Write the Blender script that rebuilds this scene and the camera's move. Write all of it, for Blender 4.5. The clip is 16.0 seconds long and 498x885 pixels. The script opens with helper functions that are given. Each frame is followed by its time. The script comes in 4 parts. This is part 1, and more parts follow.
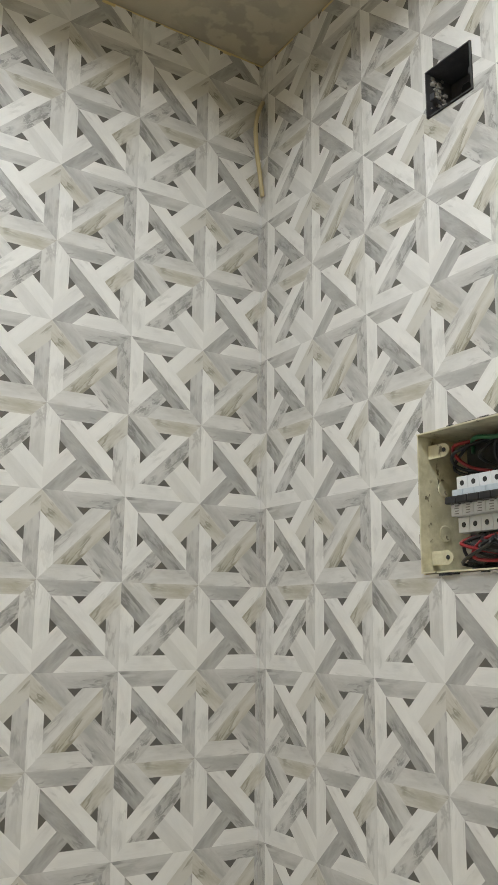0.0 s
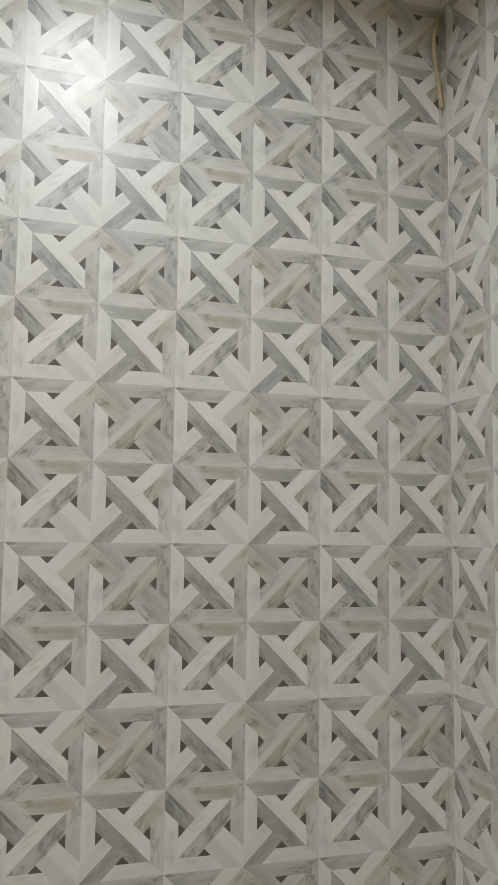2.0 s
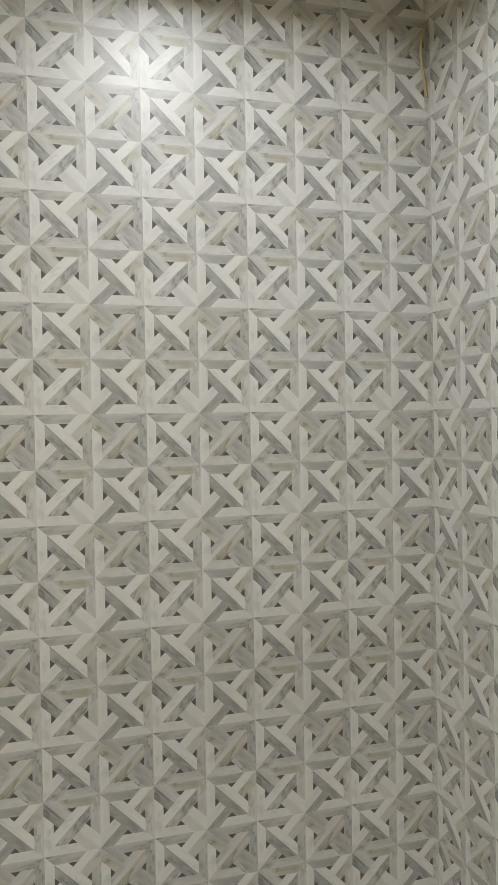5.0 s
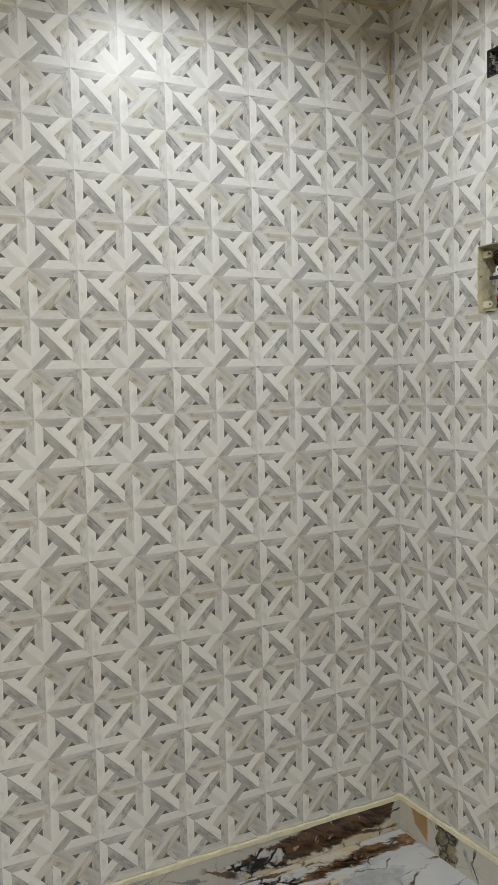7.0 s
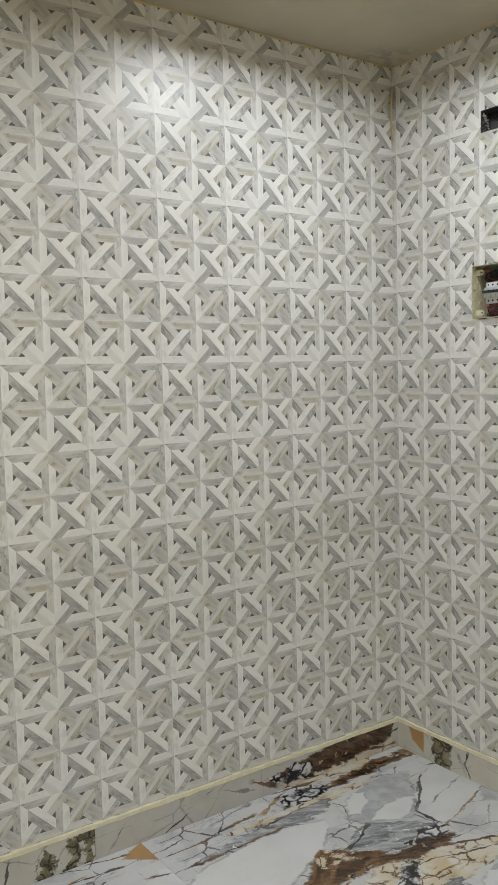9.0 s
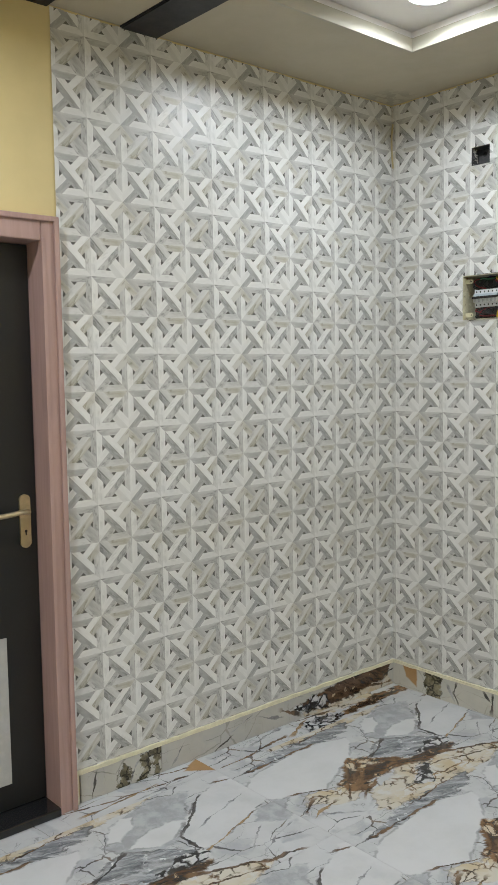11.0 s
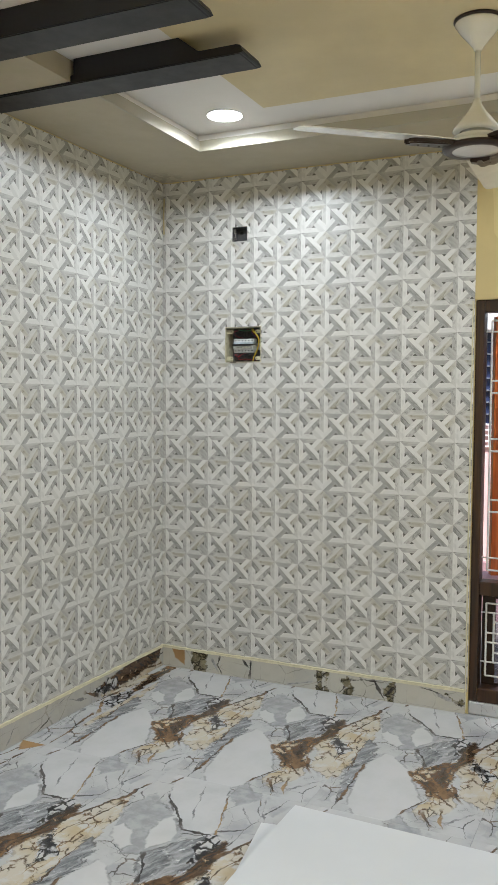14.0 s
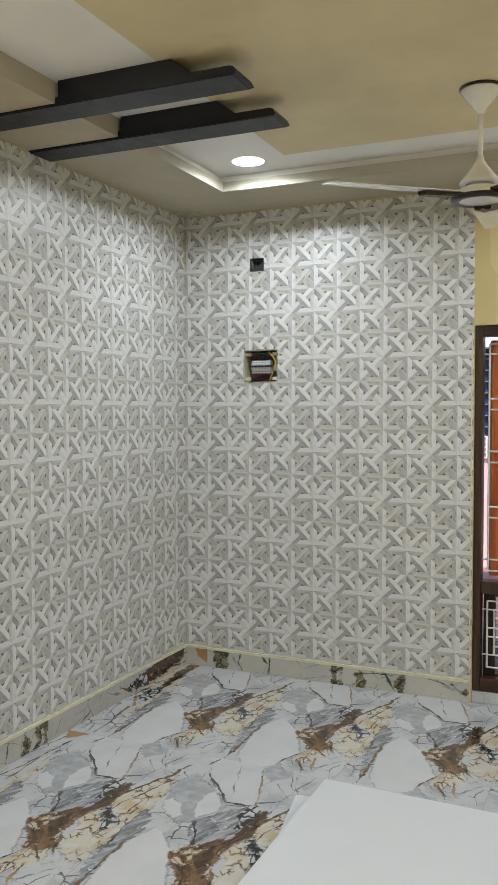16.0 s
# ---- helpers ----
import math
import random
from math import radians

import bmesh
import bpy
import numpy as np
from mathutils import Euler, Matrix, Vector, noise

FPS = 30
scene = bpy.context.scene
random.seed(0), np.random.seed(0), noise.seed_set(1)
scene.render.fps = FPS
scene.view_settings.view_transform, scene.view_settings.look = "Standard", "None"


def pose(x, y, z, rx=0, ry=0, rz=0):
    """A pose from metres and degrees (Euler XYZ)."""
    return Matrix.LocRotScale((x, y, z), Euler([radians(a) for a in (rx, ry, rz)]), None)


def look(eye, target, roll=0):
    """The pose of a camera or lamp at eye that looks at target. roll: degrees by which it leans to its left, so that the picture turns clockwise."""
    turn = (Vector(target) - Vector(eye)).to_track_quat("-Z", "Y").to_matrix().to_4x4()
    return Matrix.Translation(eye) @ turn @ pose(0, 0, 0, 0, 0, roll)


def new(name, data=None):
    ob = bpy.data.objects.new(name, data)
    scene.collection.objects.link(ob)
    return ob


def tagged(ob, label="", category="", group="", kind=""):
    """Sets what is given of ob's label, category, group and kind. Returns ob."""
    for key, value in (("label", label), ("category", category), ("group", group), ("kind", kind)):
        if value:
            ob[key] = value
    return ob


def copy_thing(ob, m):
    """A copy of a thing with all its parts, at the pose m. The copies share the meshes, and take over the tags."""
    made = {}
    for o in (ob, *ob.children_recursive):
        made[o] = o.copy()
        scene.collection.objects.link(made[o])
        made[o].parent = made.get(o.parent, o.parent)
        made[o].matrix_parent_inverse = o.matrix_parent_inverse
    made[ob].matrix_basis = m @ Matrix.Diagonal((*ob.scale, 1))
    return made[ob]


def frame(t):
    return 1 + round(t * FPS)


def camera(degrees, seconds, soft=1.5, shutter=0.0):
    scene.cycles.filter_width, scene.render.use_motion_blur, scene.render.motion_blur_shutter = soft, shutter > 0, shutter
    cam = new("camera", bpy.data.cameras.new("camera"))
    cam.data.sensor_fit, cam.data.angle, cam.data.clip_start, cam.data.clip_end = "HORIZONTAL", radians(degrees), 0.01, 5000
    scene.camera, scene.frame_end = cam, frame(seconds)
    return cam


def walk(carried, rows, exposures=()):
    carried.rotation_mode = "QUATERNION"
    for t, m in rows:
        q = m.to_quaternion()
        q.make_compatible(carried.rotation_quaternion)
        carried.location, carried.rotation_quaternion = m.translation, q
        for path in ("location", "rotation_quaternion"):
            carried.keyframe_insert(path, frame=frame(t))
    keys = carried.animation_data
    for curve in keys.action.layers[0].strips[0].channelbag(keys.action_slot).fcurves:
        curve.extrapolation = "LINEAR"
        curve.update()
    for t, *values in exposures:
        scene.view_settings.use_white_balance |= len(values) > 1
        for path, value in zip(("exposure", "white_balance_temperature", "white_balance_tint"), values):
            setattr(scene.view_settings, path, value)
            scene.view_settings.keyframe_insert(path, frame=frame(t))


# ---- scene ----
cam = camera(32.6, 16.0, soft=1.3)
PATH = [
    (0, (-0.793, -1.204, 1.623), (0.259, 0.444, 2.045), 0.5),
    (0.5, (-0.787, -1.245, 1.607), (0.147, 0.482, 1.987), 0.3),
    (1, (-0.791, -1.299, 1.592), (0.019, 0.504, 1.900), 0.7),
    (1.5, (-0.791, -1.341, 1.576), (-0.069, 0.506, 1.839), 0.9),
    (2, (-0.826, -1.389, 1.575), (-0.223, 0.507, 1.786), 0.8),
    (2.5, (-0.921, -1.476, 1.556), (-0.352, 0.434, 1.721), 0.7),
    (3, (-0.974, -1.575, 1.557), (-0.403, 0.339, 1.644), 0.9),
    (3.5, (-0.991, -1.748, 1.546), (-0.441, 0.174, 1.607), 0.9),
    (4, (-1.014, -1.872, 1.548), (-0.476, 0.054, 1.568), -0.1),
    (6.5, (-1.6, -2.202, 1.504), (-0.754, -0.394, 1.385), -1.4),
    (7, (-1.732, -2.226, 1.505), (-0.793, -0.466, 1.367), -1.4),
    (7.5, (-1.946, -2.22, 1.5), (-0.854, -0.551, 1.352), -1.5),
    (8, (-2.079, -2.255, 1.511), (-0.936, -0.62, 1.357), -0.9),
    (8.5, (-2.249, -2.35, 1.487), (-1.094, -0.724, 1.337), -1.2),
    (9, (-2.416, -2.403, 1.51), (-1.262, -0.778, 1.353), -1.3),
    (11.5, (-3.261, -2.594, 1.472), (-1.861, -1.176, 1.312), -0.5),
    (12, (-3.441, -2.621, 1.461), (-1.937, -1.31, 1.311), -0.2),
    (12.5, (-3.621, -2.627, 1.481), (-2.073, -1.369, 1.331), -0.3),
    (13, (-3.768, -2.573, 1.497), (-2.119, -1.448, 1.373), -0.4),
    (13.5, (-3.923, -2.451, 1.491), (-2.175, -1.486, 1.379), -0.9),
    (14, (-4.07, -2.453, 1.496), (-2.264, -1.6, 1.394), 0.4),
    (14.5, (-4.203, -2.441, 1.508), (-2.352, -1.691, 1.403), 0.4),
    (15, (-4.34, -2.402, 1.515), (-2.481, -1.671, 1.409), -0.3),
    (15.5, (-4.451, -2.395, 1.521), (-2.594, -1.661, 1.414), -0.4),
    (16, (-4.499, -2.441, 1.525), (-2.676, -1.622, 1.451), -0.0),
]
walk(cam, [(t, look(eye, target, roll)) for t, eye, target, roll in PATH],
     exposures=[(0, 1.05, 6500, 10), (1.0, 0.84, 6450, 10), (2.5, 0.69, 6500, 10), (4.0, 0.76, 6550, 10), (7.0, 1.01, 6400, 10), (9.0, 1.10, 6350, 10), (11.5, 1.2, 6100, 9), (12.5, 1.21, 6150, 9), (16.0, 1.02, 6100, 9)])

# ---- world, lamps, exposure ----
world = bpy.data.worlds.new("world")
scene.world = world
world.use_nodes = True
sky = world.node_tree.nodes.new("ShaderNodeTexSky")
sky.sky_type, sky.sun_disc = "NISHITA", False
sky.sun_elevation, sky.sun_rotation = radians(48), radians(300)
world.node_tree.links.new(sky.outputs[0], world.node_tree.nodes["Background"].inputs[0])
world.node_tree.nodes["Background"].inputs[1].default_value = 0.15
sun = new("sun", bpy.data.lights.new("sun", "SUN"))
sun.data.energy, sun.data.angle, sun.data.color = 3.6, radians(1.0), (1.0, 0.95, 0.88)
sun.matrix_world = look((-7, 3, 12), (1.6, -2.2, 0))
LAMP_W, LAMP_COLOR = 6.4, (0.965, 1.0, 1.01)

# room: x from WEST to 0, y from SOUTH to 0, the papered corner at the origin
WEST, SOUTH, SOFFIT, LIP_TOP, CEIL = -7.6, -5.0, 2.67, 2.716, 2.752
LIP_X, LIP_Y = -0.456, -0.476
PAPER_W, PAPER_S = -1.702, -1.694  # where the paper ends on the north and east walls
DOOR = (-2.62, -1.712, 1.990)
WIN = (-3.05, -1.697, 0.0, 1.965)
BOX = (-0.599, -0.390, 1.690, 1.876)
SOCKET = (-0.514, -0.428, 2.324, 2.399)
FILL_BY_DOOR = (-2.55, -0.705)
LAMP_SHARE = {0: 0.72, 1: 0.58, 10: 1.1}  # power per lamp, tuned to even out the light on the papered walls
# only the first lamp is known; the rest are added out of view as fill
LAMPS = [(-0.645, -0.705), (-0.645, -2.35), (-0.645, -4.35), (-2.4, -4.35), (-4.1, -4.35), (-5.6, -4.35), (-6.95, -4.35), (-6.95, -2.65), (-6.95, -0.705), (-5.6, -0.705), FILL_BY_DOOR, (-5.3, -2.5), (-3.6, -3.3)]


# ---- node helpers ----
class Tree:
    """A short way to write node materials."""

    def __init__(self, name):
        self.mat = bpy.data.materials.new(name)
        self.mat.use_nodes = True
        self.nt = self.mat.node_tree
        self.bsdf = self.nt.nodes["Principled BSDF"]

    def put(self, socket, value):
        if isinstance(value, bpy.types.NodeSocket):
            self.nt.links.new(value, socket)
        elif isinstance(value, (tuple, list)) and len(value) == 3 and socket.type == "RGBA":
            socket.default_value = (*value, 1)
        else:
            socket.default_value = value

    def node(self, kind, **ins):
        n = self.nt.nodes.new(kind)
        for k, v in ins.items():
            self.put(n.inputs[k], v)
        return n

    def math(self, op, a, b=0.0, c=0.0):
        n = self.nt.nodes.new("ShaderNodeMath")
        n.operation = op
        for s, v in zip(n.inputs, (a, b, c)):
            self.put(s, v)
        return n.outputs[0]

    def vec(self, op, a, b=(0, 0, 0)):
        n = self.nt.nodes.new("ShaderNodeVectorMath")
        n.operation = op
        self.put(n.inputs[0], a)
        self.put(n.inputs[1], b)
        return n.outputs["Value"] if op in ("DOT_PRODUCT", "LENGTH") else n.outputs[0]

    def scale(self, v, k):
        n = self.nt.nodes.new("ShaderNodeVectorMath")
        n.operation = "SCALE"
        self.put(n.inputs[0], v)
        n.inputs["Scale"].default_value = k
        return n.outputs[0]

    def mix(self, f, a, b, blend="MIX"):
        n = self.nt.nodes.new("ShaderNodeMix")
        n.data_type, n.blend_type = "RGBA", blend
        self.put(n.inputs[0], f)
        self.put(n.inputs[6], a)
        self.put(n.inputs[7], b)
        return n.outputs[2]

    def step(self, v, lo, hi, a=0.0, b=1.0):
        n = self.nt.nodes.new("ShaderNodeMapRange")
        n.interpolation_type = "SMOOTHSTEP"
        for s, x in zip(n.inputs, (v, lo, hi, a, b)):
            self.put(s, x)
        return n.outputs[0]

    def noise(self, v, scale, detail=4.0, rough=0.55, distort=0.0, colour=False):
        n = self.node("ShaderNodeTexNoise", Vector=v, Scale=scale, Detail=detail, Roughness=rough, Distortion=distort)
        return n.outputs[1 if colour else 0]

    def edges(self, v, scale, rnd=1.0):
        n = self.nt.nodes.new("ShaderNodeTexVoronoi")
        n.feature = "DISTANCE_TO_EDGE"
        self.put(n.inputs["Vector"], v)
        n.inputs["Scale"].default_value = scale
        n.inputs["Randomness"].default_value = rnd
        return n.outputs[0]

    def warp(self, v, scale, amount, detail=3.0):
        c = self.vec("SUBTRACT", self.noise(v, scale, detail, colour=True), (0.5, 0.5, 0.5))
        return self.vec("ADD", v, self.scale(c, amount))

    def stretch(self, v, s):
        return self.vec("MULTIPLY", v, s)

    def coords(self, which="Object"):
        return self.nt.nodes.new("ShaderNodeTexCoord").outputs[which]

    def bump(self, height, strength=0.2, distance=0.002):
        n = self.node("ShaderNodeBump", Height=height, Strength=strength, Distance=distance)
        self.nt.links.new(n.outputs[0], self.bsdf.inputs["Normal"])

    def done(self, colour, rough=0.5, metal=0.0, **more):
        self.put(self.bsdf.inputs["Base Color"], colour)
        self.put(self.bsdf.inputs["Roughness"], rough)
        self.put(self.bsdf.inputs["Metallic"], metal)
        for k, v in more.items():
            self.put(self.bsdf.inputs[k.replace("_", " ")], v)
        return self.mat


def paint(name, colour, rough=0.6, grain=0.06, bump=0.15, scale=9.0, stain=None):
    """Rolled wall paint: cloudy tone and a fine orange-peel relief."""
    t = Tree(name)
    p = t.coords()
    tone = t.noise(p, scale * 0.25, 5, 0.6)
    dark = tuple(c * (1 - 2.2 * grain) for c in colour)
    col = t.mix(t.step(tone, 0.3, 0.72), dark, colour)
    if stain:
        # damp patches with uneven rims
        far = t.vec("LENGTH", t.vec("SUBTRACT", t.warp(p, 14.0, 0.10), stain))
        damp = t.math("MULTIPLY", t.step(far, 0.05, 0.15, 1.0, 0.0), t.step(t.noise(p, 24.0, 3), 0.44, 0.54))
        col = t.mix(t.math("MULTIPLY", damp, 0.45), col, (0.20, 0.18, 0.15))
    t.bump(t.noise(p, 260, 3), bump, 0.0008)
    return t.done(col, t.step(t.noise(p, 14), 0.2, 0.8, rough - 0.08, rough + 0.08))


def plain(name, colour, rough=0.4, metal=0.0, wear=0.12, scale=30.0, **more):
    """A moulded, enamelled or cast surface with slight dirt and uneven gloss."""
    t = Tree(name)
    p = t.coords()
    n = t.noise(p, scale, 5, 0.65)
    col = t.mix(t.step(n, 0.35, 0.75), tuple(c * (1 - wear) for c in colour), colour)
    t.bump(t.noise(p, scale * 8, 2), 0.06, 0.0005)
    return t.done(col, t.step(n, 0.2, 0.8, max(0.03, rough - 0.07), rough + 0.07), metal, **more)


def timber(name, light, dark, rough=0.4, axis=2, coat=0.0):
    t = Tree(name)
    s = [26.0, 26.0, 26.0]
    s[axis] = 1.6
    p = t.warp(t.stretch(t.coords(), tuple(s)), 0.6, 0.5)
    g = t.noise(p, 1.4, 6, 0.6, 0.8)
    col = t.mix(t.step(g, 0.35, 0.68), dark, light)
    t.bump(g, 0.12, 0.001)
    return t.done(col, rough, 0.0, Coat_Weight=coat, Coat_Roughness=0.15)


def paper(name, base, vein, amount, web=0.0):
    """One printed marble of the wallpaper; its veins run along the strip, so they repeat with the print."""
    t = Tree(name)
    uv = t.coords("UV")
    v = t.warp(t.stretch(uv, (11.0, 46.0, 1.0)), 0.9, 1.0, 4)
    cloud = t.step(t.noise(v, 0.7, 5, 0.66), 0.38, 0.68)
    ridge = t.math("ABSOLUTE", t.math("SUBTRACT", t.noise(v, 0.8, 5, 0.62, 0.5), 0.5))
    thread = t.step(ridge, 0.0, 0.06, 1.0, 0.0)
    where = t.step(t.noise(uv, 17.0, 2), 0.46, 0.62)
    dark = tuple(c * 0.6 for c in vein)
    col = t.mix(t.math("MULTIPLY", cloud, amount * 0.72), base, vein)
    col = t.mix(t.math("MULTIPLY", t.math("MULTIPLY", thread, where), amount ** 3 * 0.75), col, dark)
    if web:
        q = t.warp(t.warp(t.stretch(uv, (1.0, 2.4, 1.0)), 26.0, 0.05, 4), 90.0, 0.018, 3)
        net = t.step(t.noise(q, 44.0, 4, 0.7), 0.50, 0.60)
        col = t.mix(t.math("MULTIPLY", t.math("MULTIPLY", net, t.step(t.noise(uv, 28.0, 3), 0.36, 0.6)), web), col, tuple(c * 0.55 for c in vein))
    obj = t.coords()
    grime = t.step(t.noise(obj, 2.3, 5, 0.6), 0.45, 0.8, 0.0, 0.09)
    col = t.mix(grime, col, (0.47, 0.44, 0.38))
    h = t.math("ADD", t.noise(obj, 420, 2), t.math("MULTIPLY", t.noise(v, 2.2, 3), 0.6))
    t.bump(h, 0.14, 0.0007)
    return t.done(col, t.step(t.noise(obj, 60, 3), 0.3, 0.7, 0.36, 0.46), 0.0, Specular_IOR_Level=0.85)


def hull(points):
    """The convex outline round some points."""
    out = []
    for order in (sorted(points), sorted(points, reverse=True)):
        row = []
        for p in order:
            while len(row) > 1 and (row[-1][0] - row[-2][0]) * (p[1] - row[-2][1]) <= (row[-1][1] - row[-2][1]) * (p[0] - row[-2][0]):
                row.pop()
            row.append(p)
        out += row[:-1]
    return out


def slab(name, ground, feats, bend=0.05, crackle=0.65, rough=(0.05, 0.10)):
    """Polished marble print. UV is metres on the slab; feats: (kind, outline) for areas, (kind, a, b, width) for veins, laid one over the other."""
    t = Tree(name)
    uv = t.coords("UV")
    w = t.warp(t.warp(t.warp(uv, 4.0, bend, 3), 14.0, bend * 0.7, 4), 55.0, bend * 0.25, 4)
    fine = t.warp(w, 80.0, 0.010, 3)
    both = lambda a, b: t.math("MULTIPLY", a, b)
    most = lambda a, b: t.math("MAXIMUM", a, b)

    def area(points, soft=0.005, frill=0.0, by=None):
        """1 inside a convex outline, 0 outside."""
        cx, cy = sum(p[0] for p in points) / len(points), sum(p[1] for p in points) / len(points)
        worst = None
        points = hull(points)
        for (ax, ay), (bx, by_) in zip(points, points[1:] + points[:1]):
            nx, ny = by_ - ay, ax - bx
            k = math.hypot(nx, ny)
            nx, ny = nx / k, ny / k
            if (cx - ax) * nx + (cy - ay) * ny > 0:
                nx, ny = -nx, -ny
            d = t.math("SUBTRACT", t.vec("DOT_PRODUCT", w, (nx, ny, 0)), ax * nx + ay * ny)
            worst = d if worst is None else t.math("MAXIMUM", worst, d)
        if frill:
            worst = t.math("ADD", worst, t.math("MULTIPLY", t.math("SUBTRACT", by, 0.5), frill))
        return t.step(worst, -soft, soft, 1.0, 0.0), t.step(t.math("ABSOLUTE", worst), 0.001, 0.007, 1.0, 0.0)

    def line(a, b, width):
        """1 along a vein from a to b, thinning out and breaking up."""
        k = math.hypot(b[0] - a[0], b[1] - a[1])
        dx, dy = (b[0] - a[0]) / k, (b[1] - a[1]) / k
        off = t.math("ABSOLUTE", t.math("SUBTRACT", t.vec("DOT_PRODUCT", w, (-dy, dx, 0)), -dy * a[0] + dx * a[1]))
        along = t.math("SUBTRACT", t.vec("DOT_PRODUCT", w, (dx, dy, 0)), dx * a[0] + dy * a[1])
        inside = both(t.step(along, -0.01, 0.02), t.step(along, k - 0.03, k + 0.02, 1.0, 0.0))
        wide = t.step(t.noise(w, 16.0, 3), 0.35, 0.68, width * 0.22, width * 1.1)
        return both(t.step(t.math("DIVIDE", off, wide), 0.55, 1.0, 1.0, 0.0), inside)

    # tones shared by the features: strokes drawn out along the slab, drips across it, mottling and webs
    lean = t.nt.nodes.new("ShaderNodeCombineXYZ")
    t.put(lean.inputs[0], t.vec("DOT_PRODUCT", fine, (7.0, -3.0, 0.0)))
    t.put(lean.inputs[1], t.vec("DOT_PRODUCT", fine, (14.0, 34.0, 0.0)))
    strokes = t.noise(lean.outputs[0], 1.0, 6, 0.68, 0.6)
    run = t.nt.nodes.new("ShaderNodeCombineXYZ")
    t.put(run.inputs[0], t.vec("DOT_PRODUCT", fine, (10.0, -15.0, 0.0)))
    t.put(run.inputs[1], t.vec("DOT_PRODUCT", fine, (5.0, 4.0, 0.0)))
    drip = t.noise(run.outputs[0], 1.0, 5, 0.62)
    mottle = t.noise(fine, 12.0, 5, 0.66)
    speck = t.noise(fine, 30.0, 4, 0.6)
    cells = t.edges(t.stretch(t.warp(fine, 20, 0.03), (1.0, 1.6, 1.0)), 17.0)
    web = t.step(cells, 0.0, 0.10, 1.0, 0.0)
    cloud = t.step(t.noise(w, 6.0, 5, 0.6), 0.36, 0.74)

    greys = t.mix(t.step(strokes, 0.30, 0.68), (0.085, 0.09, 0.10), (0.40, 0.41, 0.43))
    greys = t.mix(t.step(speck, 0.60, 0.68), greys, (0.62, 0.63, 0.65))
    rusts = t.mix(t.step(drip, 0.34, 0.62), (0.045, 0.026, 0.015), (0.215, 0.125, 0.06))
    rusts = t.mix(t.step(mottle, 0.53, 0.60), rusts, (0.50, 0.42, 0.31))
    rusts = t.mix(both(web, t.step(t.noise(w, 12.0, 3), 0.44, 0.54)), rusts, (0.028, 0.018, 0.012))
    creams = t.mix(t.step(t.noise(w, 7.0, 4), 0.38, 0.66), (0.52, 0.48, 0.41), (0.47, 0.385, 0.255))
    creams = t.mix(t.step(mottle, 0.50, 0.62), creams, (0.53, 0.52, 0.50))
    knots = t.mix(t.step(cells, 0.05, 0.16), (0.014, 0.013, 0.014), (0.50, 0.50, 0.51))
    knots = t.mix(t.step(mottle, 0.46, 0.60), knots, (0.022, 0.021, 0.023))
    darks = t.mix(t.step(strokes, 0.36, 0.62), (0.018, 0.012, 0.009), (0.115, 0.066, 0.036))
    darks = t.mix(t.step(speck, 0.62, 0.68), darks, (0.36, 0.27, 0.17))
    olives = t.mix(t.step(mottle, 0.36, 0.64), (0.075, 0.066, 0.036), (0.27, 0.235, 0.15))
    tones = {
        "white": (t.mix(cloud, (0.54, 0.545, 0.56), (0.46, 0.465, 0.48)), 0.0, None, 0.7),
        "clean": (t.mix(cloud, (0.55, 0.555, 0.57), (0.50, 0.505, 0.515)), 0.0, None, 0.35),
        "pale_grey": (t.mix(t.step(mottle, 0.36, 0.64), (0.41, 0.42, 0.435), (0.30, 0.31, 0.325)), 0.06, strokes, 0.35),
        "grey": (greys, 0.09, strokes, 0.6),
        "rust": (rusts, 0.07, strokes, 0.3),
        "cream": (creams, 0.10, mottle, 0.35),
        "knot": (knots, 0.14, mottle, 0.0),
        "dark": (darks, 0.06, strokes, 0.2),
        "olive": (t.mix(web, olives, (0.03, 0.027, 0.018)), 0.16, mottle, 0.5),
        "ochre": (t.mix(cloud, (0.36, 0.22, 0.10), (0.27, 0.155, 0.07)), 0.0, None, 0.0),
    }
    inks = {
        "black": t.mix(t.step(mottle, 0.4, 0.6), (0.018, 0.017, 0.018), (0.07, 0.06, 0.055)),
        "brown": t.mix(t.step(mottle, 0.38, 0.62), (0.030, 0.020, 0.013), (0.17, 0.10, 0.05)),
        "gold": t.mix(t.step(mottle, 0.38, 0.62), (0.09, 0.055, 0.028), (0.33, 0.22, 0.11)),
        "soft": t.mix(t.step(mottle, 0.38, 0.62), (0.16, 0.16, 0.17), (0.42, 0.42, 0.43)),
    }
    col = t.mix(cloud, ground, tuple(c * 0.86 for c in ground))
    # faint breaks through the ground
    stones = t.edges(t.stretch(w, (4.6, 7.5, 1.0)), 1.0)
    thick = t.step(t.noise(w, 11.0, 3), 0.35, 0.7, 0.005, 0.022)
    breaks = both(t.step(t.math("DIVIDE", stones, thick), 0.35, 1.0, 1.0, 0.0), t.step(t.noise(w, 5.5, 3), 0.36, 0.52))
    shard = both(t.step(t.noise(w, 5.2, 3), 0.50, 0.55), t.step(stones, 0.13, 0.20, 1.0, 0.0))
    col = t.mix(both(shard, crackle), col, t.mix(t.step(mottle, 0.36, 0.64), (0.30, 0.31, 0.33), (0.42, 0.42, 0.43)))
    col = t.mix(both(breaks, min(1.0, crackle * 1.25)), col, t.mix(t.step(t.noise(w, 4.0, 2), 0.45, 0.55), inks["black"], inks["brown"]))
